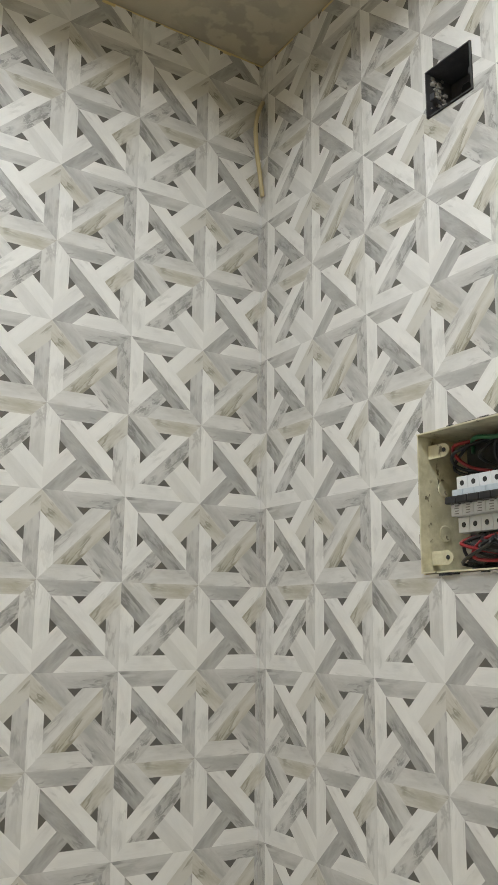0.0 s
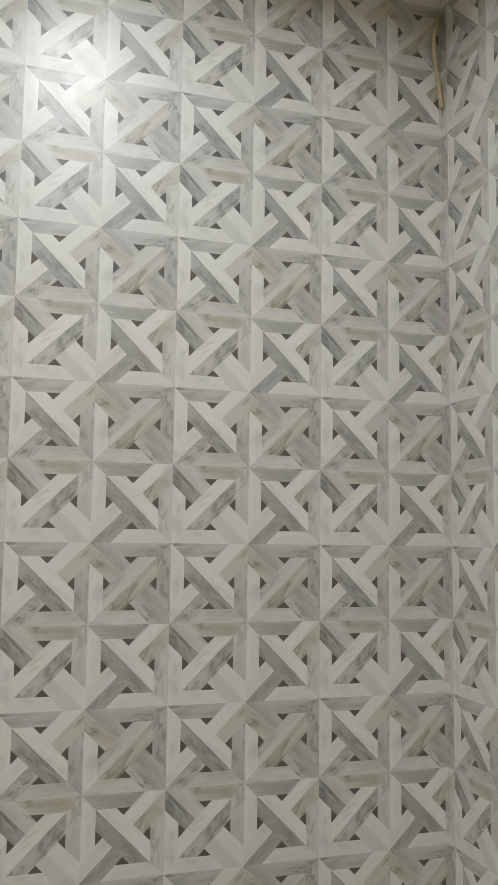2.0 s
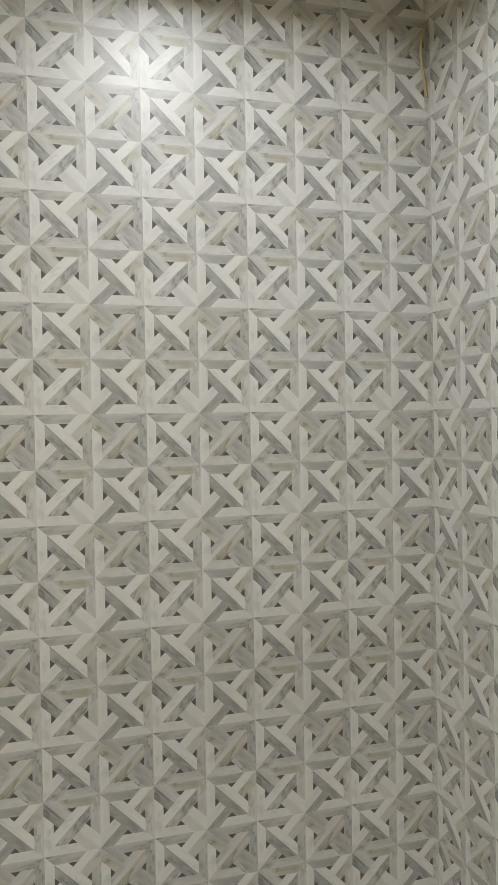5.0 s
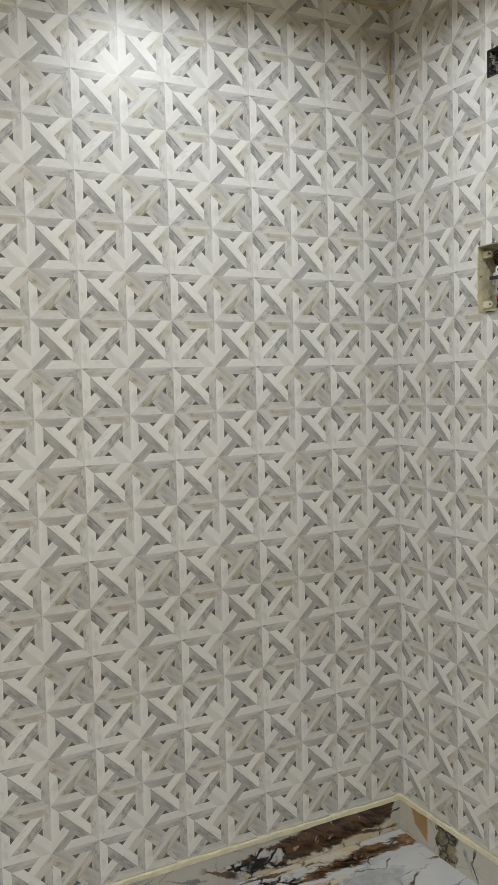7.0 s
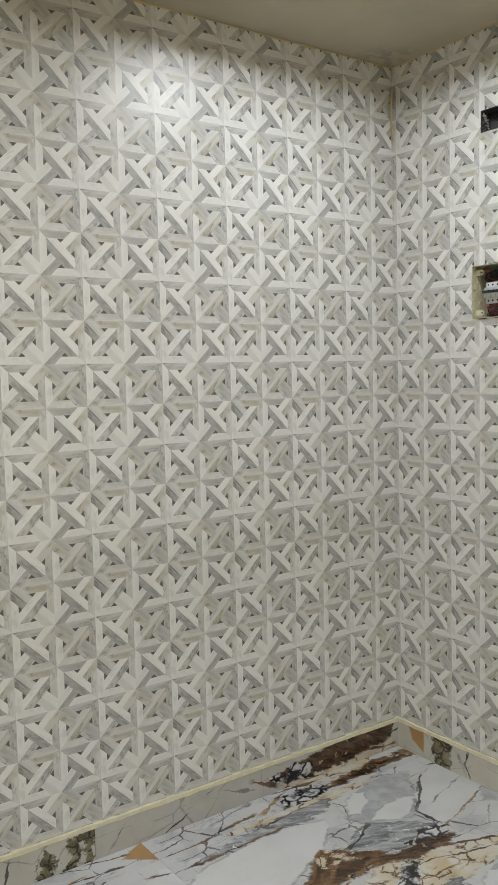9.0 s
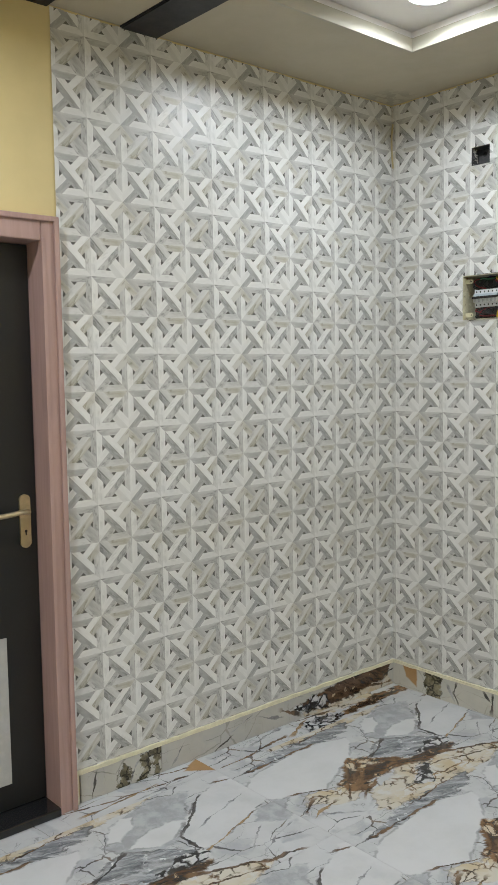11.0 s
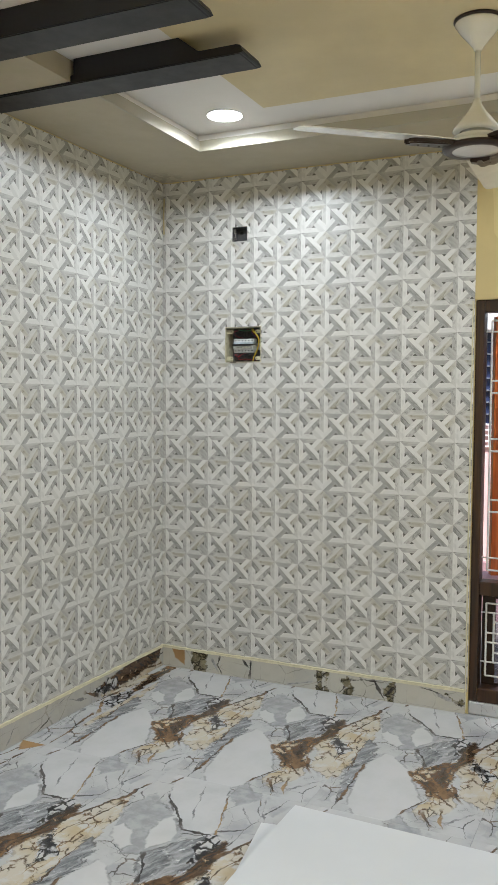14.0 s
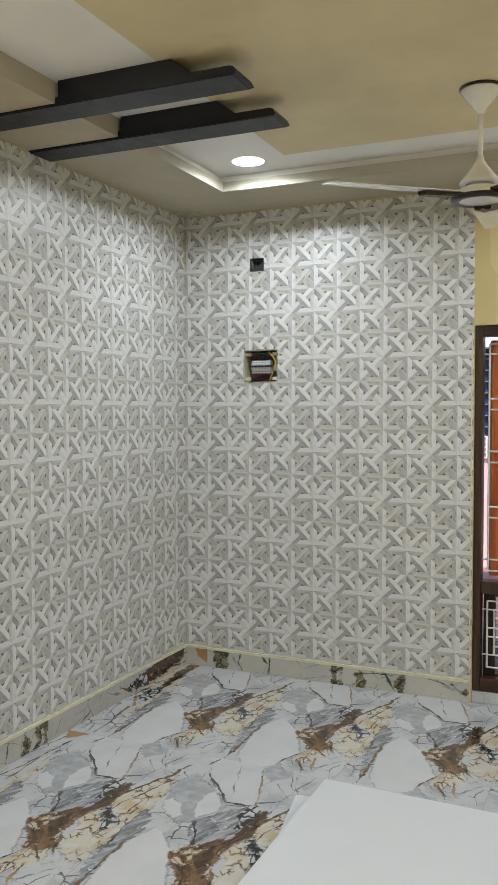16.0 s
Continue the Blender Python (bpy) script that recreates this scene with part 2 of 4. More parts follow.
    hair = both(t.step(t.edges(fine, 13.0), 0.0, 0.018, 1.0, 0.0), t.step(t.noise(w, 6.0, 3), 0.50, 0.58))
    col = t.mix(both(hair, crackle), col, (0.17, 0.16, 0.16))
    for kind, *shape in feats:
        if kind in tones:
            tone, frill, by, edge = tones[kind]
            inside, rim = area(shape[0], 0.005, frill, by)
            col = t.mix(inside, col, tone)
            if kind == "cream":
                col = t.mix(both(both(inside, web), t.step(t.noise(w, 9.0, 3), 0.46, 0.58)), col, inks["brown"])
            if edge:
                col = t.mix(both(both(rim, t.step(t.noise(w, 10.0, 3), 0.46, 0.56)), edge), col, inks["brown" if kind in ("cream", "rust") else "black"])
        else:
            col = t.mix(both(line(*shape), 0.92), col, inks[kind])
    t.bump(t.noise(uv, 3.0, 2), 0.02, 0.0006)
    return t.done(col, t.step(t.noise(uv, 40, 3), 0.3, 0.7, *rough), 0.0, Specular_IOR_Level=0.5)


def marble_tile():
    """The floor's slab: white stones, grey and rust masses, cream fields between dark veins."""
    return slab("polished_marble_tile", (0.50, 0.505, 0.52), [
        ("pale_grey", [(0.14, 0.06), (0.28, 0.025), (0.42, 0.045), (0.55, 0.18), (0.53, 0.25), (0.42, 0.31), (0.34, 0.27), (0.24, 0.17)]),
        ("pale_grey", [(-0.04, 0.30), (0.06, 0.33), (0.10, 0.37), (0.02, 0.44), (-0.04, 0.42)]),
        ("cream", [(0.66, 0.44), (0.46, 0.48), (0.20, 0.575), (0.24, 0.63), (0.64, 0.70), (0.85, 0.69), (0.96, 0.61), (0.90, 0.50)]),
        ("cream", [(0.20, -0.03), (0.33, 0.02), (0.50, 0.04), (0.62, 0.05), (0.95, 0.02), (0.95, -0.03)]),
        ("cream", [(1.08, 0.37), (0.94, 0.40), (0.90, 0.47), (0.98, 0.50), (1.12, 0.42)]),
        ("white", [(-0.06, 0.06), (0.00, 0.055), (0.14, 0.12), (0.25, 0.19), (0.34, 0.275), (0.32, 0.395), (0.21, 0.375), (0.05, 0.315), (-0.06, 0.26)]),
        ("black", (0.13, 0.11), (0.33, 0.27), 0.009),
        ("black", (0.34, 0.27), (0.32, 0.41), 0.010),
        ("gold", (0.33, 0.405), (0.05, 0.32), 0.008),
        ("soft", (0.02, 0.20), (0.26, 0.27), 0.006),
        ("clean", [(0.50, 0.232), (0.41, 0.186), (0.33, 0.174), (0.275, 0.205), (0.335, 0.254), (0.42, 0.285)]),
        ("clean", [(0.48, 0.080), (0.43, 0.052), (0.395, 0.07), (0.42, 0.12), (0.50, 0.182), (0.54, 0.16)]),
        ("grey", [(0.327, 0.40), (0.42, 0.305), (0.526, 0.245), (0.61, 0.25), (0.69, 0.324), (0.60, 0.40), (0.50, 0.452), (0.372, 0.44)]),
        ("black", (0.52, 0.24), (0.70, 0.32), 0.013),
        ("knot", [(0.31, 0.385), (0.35, 0.452), (0.50, 0.462), (0.52, 0.405), (0.42, 0.375)]),
        ("rust", [(0.34, 0.452), (0.52, 0.460), (0.53, 0.490), (0.36, 0.475)]),
        ("rust", [(0.50, 0.462), (0.62, 0.385), (0.69, 0.43), (0.52, 0.492)]),
        ("rust", [(0.785, 0.25), (0.70, 0.30), (0.60, 0.395), (0.65, 0.445), (0.80, 0.435), (0.92, 0.39)]),
        ("rust", [(0.80, 0.41), (0.93, 0.375), (0.945, 0.44), (0.90, 0.505), (0.87, 0.49)]),
        ("cream", [(0.72, 0.325), (0.69, 0.36), (0.74, 0.375), (0.775, 0.345)]),
        ("dark", [(0.34, 0.458), (0.52, 0.470), (0.64, 0.405), (0.66, 0.42), (0.53, 0.488), (0.36, 0.478)]),
        ("dark", [(0.66, 0.40), (0.74, 0.335), (0.80, 0.39), (0.86, 0.44), (0.78, 0.43)]),
        ("brown", (0.08, 0.605), (0.24, 0.565), 0.014),
        ("brown", (0.22, 0.570), (0.46, 0.470), 0.013),
        ("brown", (0.22, 0.615), (0.50, 0.525), 0.008),
        ("brown", (0.50, 0.525), (0.66, 0.50), 0.006),
        ("gold", (0.46, 0.585), (0.80, 0.56), 0.008),
        ("knot", [(0.55, 0.50), (0.63, 0.485), (0.71, 0.555), (0.66, 0.60), (0.60, 0.57)]),
        ("brown", (0.80, 0.44), (0.94, 0.51), 0.012),
        ("brown", (0.90, 0.40), (0.99, 0.49), 0.007),
        ("grey", [(0.52, 0.025), (0.56, 0.085), (0.68, 0.105), (0.82, 0.092), (1.12, 0.085), (0.97, 0.045), (0.77, 0.04)]),
        ("brown", (0.76, 0.095), (1.13, 0.085), 0.009),
        ("brown", (0.58, 0.025), (0.86, 0.048), 0.006),
        ("clean", [(0.625, 0.142), (0.70, 0.115), (0.84, 0.100), (1.08, 0.11), (1.20, 0.17), (1.20, 0.30), (1.115, 0.335), (0.997, 0.378), (0.835, 0.298), (0.70, 0.225), (0.645, 0.187)]),
        ("pale_grey", [(1.13, 0.335), (1.21, 0.27), (1.21, 0.40)]),
        ("brown", (1.13, 0.325), (0.93, 0.40), 0.008),
        ("brown", (1.17, 0.46), (1.07, 0.40), 0.013),
        ("gold", (1.16, 0.50), (1.02, 0.46), 0.012),
        ("soft", (1.19, 0.47), (0.98, 0.59), 0.008),
        ("soft", (0.02, 0.45), (0.20, 0.53), 0.007),
        ("soft", (0.10, 0.40), (0.22, 0.50), 0.005),
        ("brown", (-0.03, 0.085), (0.05, 0.06), 0.010),
    ])


def border_tile():
    """The narrow cut row beside the skirting, where a brown band runs out of the corner."""
    return slab("cut_marble_tile", (0.50, 0.505, 0.52), [
        ("cream", [(0.16, -0.03), (0.58, -0.03), (0.52, 0.06), (0.20, 0.05)]),
        ("rust", [(-0.02, 0.045), (0.15, 0.04), (0.42, 0.072), (0.50, 0.105), (0.30, 0.115), (0.10, 0.10), (-0.02, 0.105)]),
        ("dark", [(0.05, 0.075), (0.20, 0.065), (0.44, 0.09), (0.30, 0.105)]),
        ("knot", [(0.42, 0.075), (0.55, 0.04), (0.68, 0.085), (0.70, 0.14), (0.52, 0.14)]),
        ("brown", (0.46, 0.03), (0.66, 0.02), 0.014),
        ("gold", (0.60, 0.03), (0.78, 0.12), 0.012),
        ("soft", (0.74, 0.02), (0.95, 0.06), 0.014),
        ("brown", (0.78, 0.10), (1.20, 0.14), 0.012),
        ("soft", (0.95, 0.03), (1.10, 0.13), 0.007),
    ])


def border_tile_west():
    """The next tile of the cut row: an ochre wedge at its joint, then thin brown and gold veins along it."""
    return slab("cut_marble_tile_west", (0.50, 0.505, 0.52), [
        ("ochre", [(-0.02, 0.0), (-0.02, 0.15), (0.090, 0.055)]),
        ("brown", (0.06, 0.045), (0.20, 0.02), 0.008),
        ("brown", (0.10, 0.10), (0.40, 0.07), 0.008),
        ("gold", (0.22, 0.075), (0.55, 0.10), 0.009),
        ("soft", (0.14, 0.11), (0.34, 0.125), 0.008),
        ("brown", (0.40, 0.075), (0.62, 0.03), 0.009)], 0.03)


# ---- materials ----
PAPER = [
    paper("print_white_marble", (0.71, 0.708, 0.69), (0.56, 0.555, 0.54), 0.75),
    paper("print_pale_marble", (0.60, 0.597, 0.58), (0.43, 0.425, 0.41), 0.9),
    paper("print_grey_marble", (0.425, 0.422, 0.413), (0.22, 0.216, 0.208), 1.0),
    paper("print_tan_marble", (0.54, 0.528, 0.49), (0.32, 0.295, 0.215), 1.0),
    paper("print_veined_marble", (0.53, 0.525, 0.51), (0.30, 0.295, 0.285), 0.9, 0.7),
    paper("print_dark_gap", (0.085, 0.079, 0.071), (0.045, 0.04, 0.036), 0.5),
    paper("print_soft_grey_marble", (0.51, 0.506, 0.493), (0.29, 0.286, 0.277), 1.0),
]
YELLOW = paint("yellow_wall_paint", (0.66, 0.54, 0.27), 0.55)
KHAKI = paint("khaki_ceiling_paint", (0.75, 0.64, 0.40), 0.6)
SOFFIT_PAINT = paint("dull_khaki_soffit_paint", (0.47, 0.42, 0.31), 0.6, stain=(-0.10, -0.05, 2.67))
CREAM = paint("cream_cornice_paint", (0.46, 0.43, 0.345), 0.75)
WHITE = paint("white_ceiling_paint", (0.86, 0.835, 0.815), 0.6, 0.03)
PLASTER = paint("bare_wall_plaster", (0.42, 0.40, 0.36), 0.85, 0.15, 0.6, 20)
MARBLE, BORDER, BORDER_WEST = marble_tile(), border_tile(), border_tile_west()


SKIRT = {
    "corner": slab("brown_banded_skirting", (0.45, 0.44, 0.41), [
        ("cream", [(0.05, 0.05), (0.36, 0.085), (0.60, 0.085), (0.60, 0.12), (0.0, 0.12)]),
        ("dark", [(0.02, -0.02), (0.22, -0.02), (0.50, 0.012), (0.66, 0.05), (0.56, 0.09), (0.33, 0.088), (0.05, 0.055)]),
        ("knot", [(0.46, 0.022), (0.66, 0.05), (0.58, 0.092), (0.44, 0.085)]),
        ("brown", (0.02, 0.085), (0.20, 0.07), 0.012),
        ("black", (0.0, 0.03), (0.10, 0.05), 0.008),
        ("brown", (0.62, 0.09), (0.74, 0.035), 0.014),
        ("soft", (0.72, 0.07), (0.86, 0.03), 0.010),
        ("soft", (0.90, 0.01), (1.02, 0.05), 0.006),
        ("black", (1.00, 0.06), (1.10, 0.098), 0.005),
        ("soft", (1.24, 0.02), (1.30, 0.09), 0.006)], 0.035, 0.25, (0.10, 0.18)),
    "olive": slab("olive_banded_skirting", (0.47, 0.455, 0.41), [
        ("olive", [(0.0, -0.02), (0.03, -0.02), (0.035, 0.12), (0.01, 0.12)]),
        ("olive", [(0.045, 0.01), (0.085, 0.0), (0.10, 0.12), (0.06, 0.12)]),
        ("soft", (0.10, 0.02), (0.14, 0.10), 0.008),
        ("olive", [(0.13, 0.03), (0.16, 0.02), (0.20, 0.12), (0.15, 0.12)]),
        ("black", (0.275, 0.005), (0.295, 0.10), 0.010)], 0.03, 0.3, (0.10, 0.18)),
    "wedge": slab("wedge_skirting", (0.49, 0.475, 0.425), [
        ("ochre", [(0.062, -0.02), (0.150, -0.02), (0.150, 0.085), (0.088, 0.045)]),
        ("olive", [(0.208, -0.02), (0.300, -0.02), (0.290, 0.12), (0.200, 0.12)]),
        ("black", (0.375, 0.0), (0.355, 0.06), 0.010),
        ("black", (0.355, 0.05), (0.385, 0.10), 0.008),
        ("soft", (0.32, 0.02), (0.36, 0.09), 0.010),
        ("black", (0.505, 0.0), (0.545, 0.045), 0.009),
        ("black", (0.555, 0.0), (0.545, 0.10), 0.010)], 0.02, 0.2, (0.10, 0.18)),
    "plain": slab("pale_skirting", (0.49, 0.478, 0.435), [
        ("soft", (0.20, 0.10), (0.36, 0.06), 0.008),
        ("olive", [(0.375, -0.02), (0.405, -0.02), (0.405, 0.12), (0.38, 0.12)]),
        ("olive", [(0.415, -0.02), (0.445, -0.02), (0.435, 0.12), (0.415, 0.12)])], 0.025, 0.25, (0.10, 0.18)),
    "crackled": slab("crackled_skirting", (0.49, 0.478, 0.435), [
        ("black", (0.05, 0.10), (0.12, 0.01), 0.010),
        ("olive", [(0.07, 0.03), (0.11, 0.0), (0.12, 0.10), (0.07, 0.12)]),
        ("black", (0.11, 0.02), (0.26, 0.01), 0.007),
        ("black", (0.23, 0.0), (0.29, 0.10), 0.012),
        ("olive", [(0.27, 0.04), (0.35, -0.02), (0.35, 0.07), (0.30, 0.12)]),
        ("black", (0.30, 0.07), (0.35, 0.02), 0.012)], 0.03, 0.4, (0.10, 0.18)),
    "veined": slab("veined_skirting", (0.50, 0.487, 0.44), [
        ("black", (0.12, 0.0), (0.22, 0.03), 0.008),
        ("soft", (0.20, 0.03), (0.34, 0.07), 0.012),
        ("olive", [(0.26, 0.03), (0.34, 0.05), (0.34, 0.075), (0.27, 0.06)])], 0.03, 0.2, (0.10, 0.18)),
}
GROUT = paint("grey_grout", (0.58, 0.575, 0.56), 0.85)
BLACK = plain("satin_black_lacquer", (0.007, 0.007, 0.012), 0.46, scale=12)
TAPE = plain("yellow_masking_tape", (0.72, 0.68, 0.50), 0.6, wear=0.2, scale=40)
ENAMEL = plain("white_enamel", (0.86, 0.86, 0.85), 0.22, wear=0.05, scale=14, Coat_Weight=0.4)
BROWN_TRIM = plain("dark_brown_plastic", (0.030, 0.015, 0.012), 0.35)
LENS = plain("clear_white_lens", (0.75, 0.74, 0.74), 0.12, wear=0.05)
MAUVE = timber("mauve_painted_timber", (0.40, 0.265, 0.24), (0.34, 0.22, 0.20), 0.42, 2, 0.2)
DOOR_BLACK = plain("black_door_laminate", (0.007, 0.007, 0.007), 0.5, scale=8)
GRANITE = plain("black_granite", (0.013, 0.013, 0.014), 0.12, scale=90)
BRASS = plain("aged_brass", (0.62, 0.52, 0.34), 0.34, 0.85, 0.25)
WENGE = timber("dark_brown_window_timber", (0.050, 0.021, 0.007), (0.018, 0.008, 0.004), 0.42, 2, 0.0)
TEAK = timber("varnished_orange_teak", (0.66, 0.15, 0.022), (0.42, 0.075, 0.012), 0.3, 2, 0.5)
ROD = plain("white_painted_steel_rod", (0.78, 0.77, 0.76), 0.35)
PINK = paint("pink_house_paint", (0.68, 0.42, 0.40), 0.7)
HOUSE_WHITE = paint("white_house_paint", (0.78, 0.76, 0.74), 0.7)


def dirty_metal():
    """Cream enamel gone dingy, with dark mortar and rust scabs."""
    t = Tree("cream_sheet_metal")
    p = t.coords()
    col = t.mix(t.step(t.noise(p, 34, 5, 0.65), 0.35, 0.7), (0.46, 0.43, 0.30), (0.66, 0.63, 0.47))
    scab = t.math("MULTIPLY", t.step(t.noise(t.stretch(p, (1.0, 1.0, 0.5)), 85, 4, 0.6), 0.60, 0.65), t.step(t.noise(p, 22, 2), 0.48, 0.56))
    col = t.mix(t.math("MULTIPLY", scab, 0.85), col, (0.085, 0.065, 0.04))
    t.bump(scab, 0.4, 0.001)
    return t.done(col, 0.5)


BOX_CREAM = dirty_metal()
GALV = plain("dark_galvanised_metal", (0.10, 0.10, 0.105), 0.5, 0.3, 0.4, 60)
PALE_PLASTIC = plain("pale_grey_plastic", (0.62, 0.64, 0.66), 0.4, wear=0.08)
BLUE_PLASTIC = plain("blue_grey_plastic", (0.46, 0.52, 0.58), 0.4, wear=0.08)
DARK_PLASTIC = plain("black_plastic", (0.015, 0.015, 0.017), 0.4)
PRINT_BAR = plain("grey_print", (0.25, 0.25, 0.26), 0.6)
WIRE = {k: plain(k + "_wire_sheath", c, 0.4) for k, c in dict(red=(0.24, 0.015, 0.02), black=(0.012, 0.012, 0.013), blue=(0.02, 0.05, 0.28), green=(0.02, 0.12, 0.05), yellow=(0.62, 0.45, 0.03), cream=(0.50, 0.42, 0.24)).items()}
BOARD = plain("white_foam_board", (0.60, 0.615, 0.635), 0.42, wear=0.04, scale=5)


def glowing(name, colour, strength):
    m = bpy.data.materials.new(name)
    m.use_nodes = True
    b = m.node_tree.nodes["Principled BSDF"]
    b.inputs["Base Color"].default_value = (0.9, 0.9, 0.9, 1)
    b.inputs["Emission Color"].default_value = (*colour, 1)
    b.inputs["Emission Strength"].default_value = strength
    return m


DIFFUSER = glowing("lit_diffuser", (0.95, 1.0, 1.02), 16.0)


def clear_glass(name, tint):
    m = bpy.data.materials.new(name)
    m.use_nodes = True
    b = m.node_tree.nodes["Principled BSDF"]
    b.inputs["Base Color"].default_value = (*tint, 1)
    b.inputs["Transmission Weight"].default_value = 1.0
    b.inputs["Roughness"].default_value = 0.02
    b.inputs["IOR"].default_value = 1.45
    return m


GLASS = clear_glass("tinted_window_glass", (0.56, 0.57, 0.62))
DARK_GLASS = plain("dark_blue_glazing", (0.030, 0.040, 0.095), 0.1, scale=3)


# ---- mesh helpers ----
def obj_from(name, bm, mats, parent=None, smooth=False):
    me = bpy.data.meshes.new(name)
    if smooth:
        for f in bm.faces:
            f.smooth = True
    bm.to_mesh(me)
    bm.free()
    for m in mats if isinstance(mats, (list, tuple)) else [mats]:
        me.materials.append(m)
    ob = new(name, me)
    ob.parent = parent
    return ob


def part(name, bm, material, parent, label="", smooth=False):
    ob = obj_from(name, bm, material, parent, smooth)
    return tagged(ob, label) if label else ob


def box(bm, x0, x1, y0, y1, z0, z1, bevel=0.0, mat=0):
    """A block between two corners, its edges eased by bevel."""
    vs = [bm.verts.new((x, y, z)) for x in (x0, x1) for y in (y0, y1) for z in (z0, z1)]
    fs = [bm.faces.new([vs[i] for i in q]) for q in ((0, 1, 3, 2), (4, 6, 7, 5), (0, 4, 5, 1), (2, 3, 7, 6), (0, 2, 6, 4), (1, 5, 7, 3))]
    for f in fs:
        f.material_index = mat
    if bevel:
        es = list({e for f in fs for e in f.edges})
        bmesh.ops.bevel(bm, geom=es, offset=bevel, segments=2, profile=0.5, affect="EDGES")
    return bm


def block(*a, **k):
    return box(bmesh.new(), *a, **k)


def lathe(profile, n=32, bm=None):
    """Turned about z from (radius, height) pairs."""
    bm = bm or bmesh.new()
    rings = [[bm.verts.new((r * math.cos(2 * math.pi * i / n), r * math.sin(2 * math.pi * i / n), z)) for i in range(n)] if r > 1e-6 else [bm.verts.new((0, 0, z))] for r, z in profile]
    for a, b in zip(rings, rings[1:]):
        for i in range(n):
            j = (i + 1) % n
            q = [a[i % len(a)], a[j % len(a)], b[j % len(b)], b[i % len(b)]]
            q = list(dict.fromkeys(q))
            if len(q) > 2:
                bm.faces.new(q)
    bmesh.ops.recalc_face_normals(bm, faces=bm.faces)
    return bm


def tube(points, r, n=8, bm=None):
    """A round bar or wire along points."""
    bm = bm or bmesh.new()
    pts = [Vector(p) for p in points]
    rings = []
    for i, p in enumerate(pts):
        d = (pts[min(i + 1, len(pts) - 1)] - pts[max(i - 1, 0)]).normalized()
        side = d.orthogonal().normalized() if i == 0 else (last - d * last.dot(d)).normalized()
        last = side
        up = d.cross(side)
        rings.append([bm.verts.new(p + r * (math.cos(2 * math.pi * k / n) * side + math.sin(2 * math.pi * k / n) * up)) for k in range(n)])
    for a, b in zip(rings, rings[1:]):
        for k in range(n):
            bm.faces.new((a[k], a[(k + 1) % n], b[(k + 1) % n], b[k]))
    bm.faces.new(rings[0][::-1])
    bm.faces.new(rings[-1])
    return bm


def curve_points(ctrl, steps=8):
    """A smooth line through control points."""
    c = [Vector(p) for p in ctrl]
    c = [2 * c[0] - c[1]] + c + [2 * c[-1] - c[-2]]
    out = []
    for a, b, d, e in zip(c, c[1:], c[2:], c[3:]):
        for i in range(steps):
            t = i / steps
            out.append(0.5 * ((2 * b) + (d - a) * t + (2 * a - 5 * b + 4 * d - e) * t * t + (3 * b - a - 3 * d + e) * t ** 3))
    return out + [c[-2]]


def prism(outline, axis, a, b, bm=None):
    """A flat outline drawn out along an axis (0, 1 or 2) from a to b."""
    bm = bm or bmesh.new()
    put = lambda p, v: bm.verts.new([*p[:axis], v, *p[axis:]])
    lo, hi = [put(p, a) for p in outline], [put(p, b) for p in outline]
    bm.faces.new(lo[::-1])
    bm.faces.new(hi)
    for i in range(len(lo)):
        j = (i + 1) % len(lo)
        bm.faces.new((lo[i], lo[j], hi[j], hi[i]))
    bmesh.ops.recalc_face_normals(bm, faces=bm.faces)
    return bm


def thing(name, at, label, category, group=""):
    e = new(name)
    e.location = at
    e.empty_display_size = 0.1
    return tagged(e, label, category, group)


def slab_with_holes(us, zs, holes, place):
    """A wall's blocks on a grid of us and zs, leaving out the holes; place gives the block's corners."""
    bm = bmesh.new()
    us = sorted(set(us + [v for h in holes for v in h[:2]]))
    zs = sorted(set(zs + [v for h in holes for v in h[2:]]))
    for u0, u1 in zip(us, us[1:]):
        solid = [(z0, z1) for z0, z1 in zip(zs, zs[1:]) if not any(h[0] <= u0 and u1 <= h[1] and h[2] <= z0 and z1 <= h[3] for h in holes)]
        runs = []
        for z0, z1 in solid:
            if runs and abs(runs[-1][1] - z0) < 1e-9:
                runs[-1][1] = z1
            else:
                runs.append([z0, z1])
        for z0, z1 in runs:
            box(bm, *place(u0, u1), z0, z1)
    bmesh.ops.remove_doubles(bm, verts=bm.verts, dist=1e-5)
    return bm


# ---- wallpaper: a woven print of strips between eight-pointed stars ----
S, SV, W, E = 0.1325, 0.1305, 0.172, 0.243


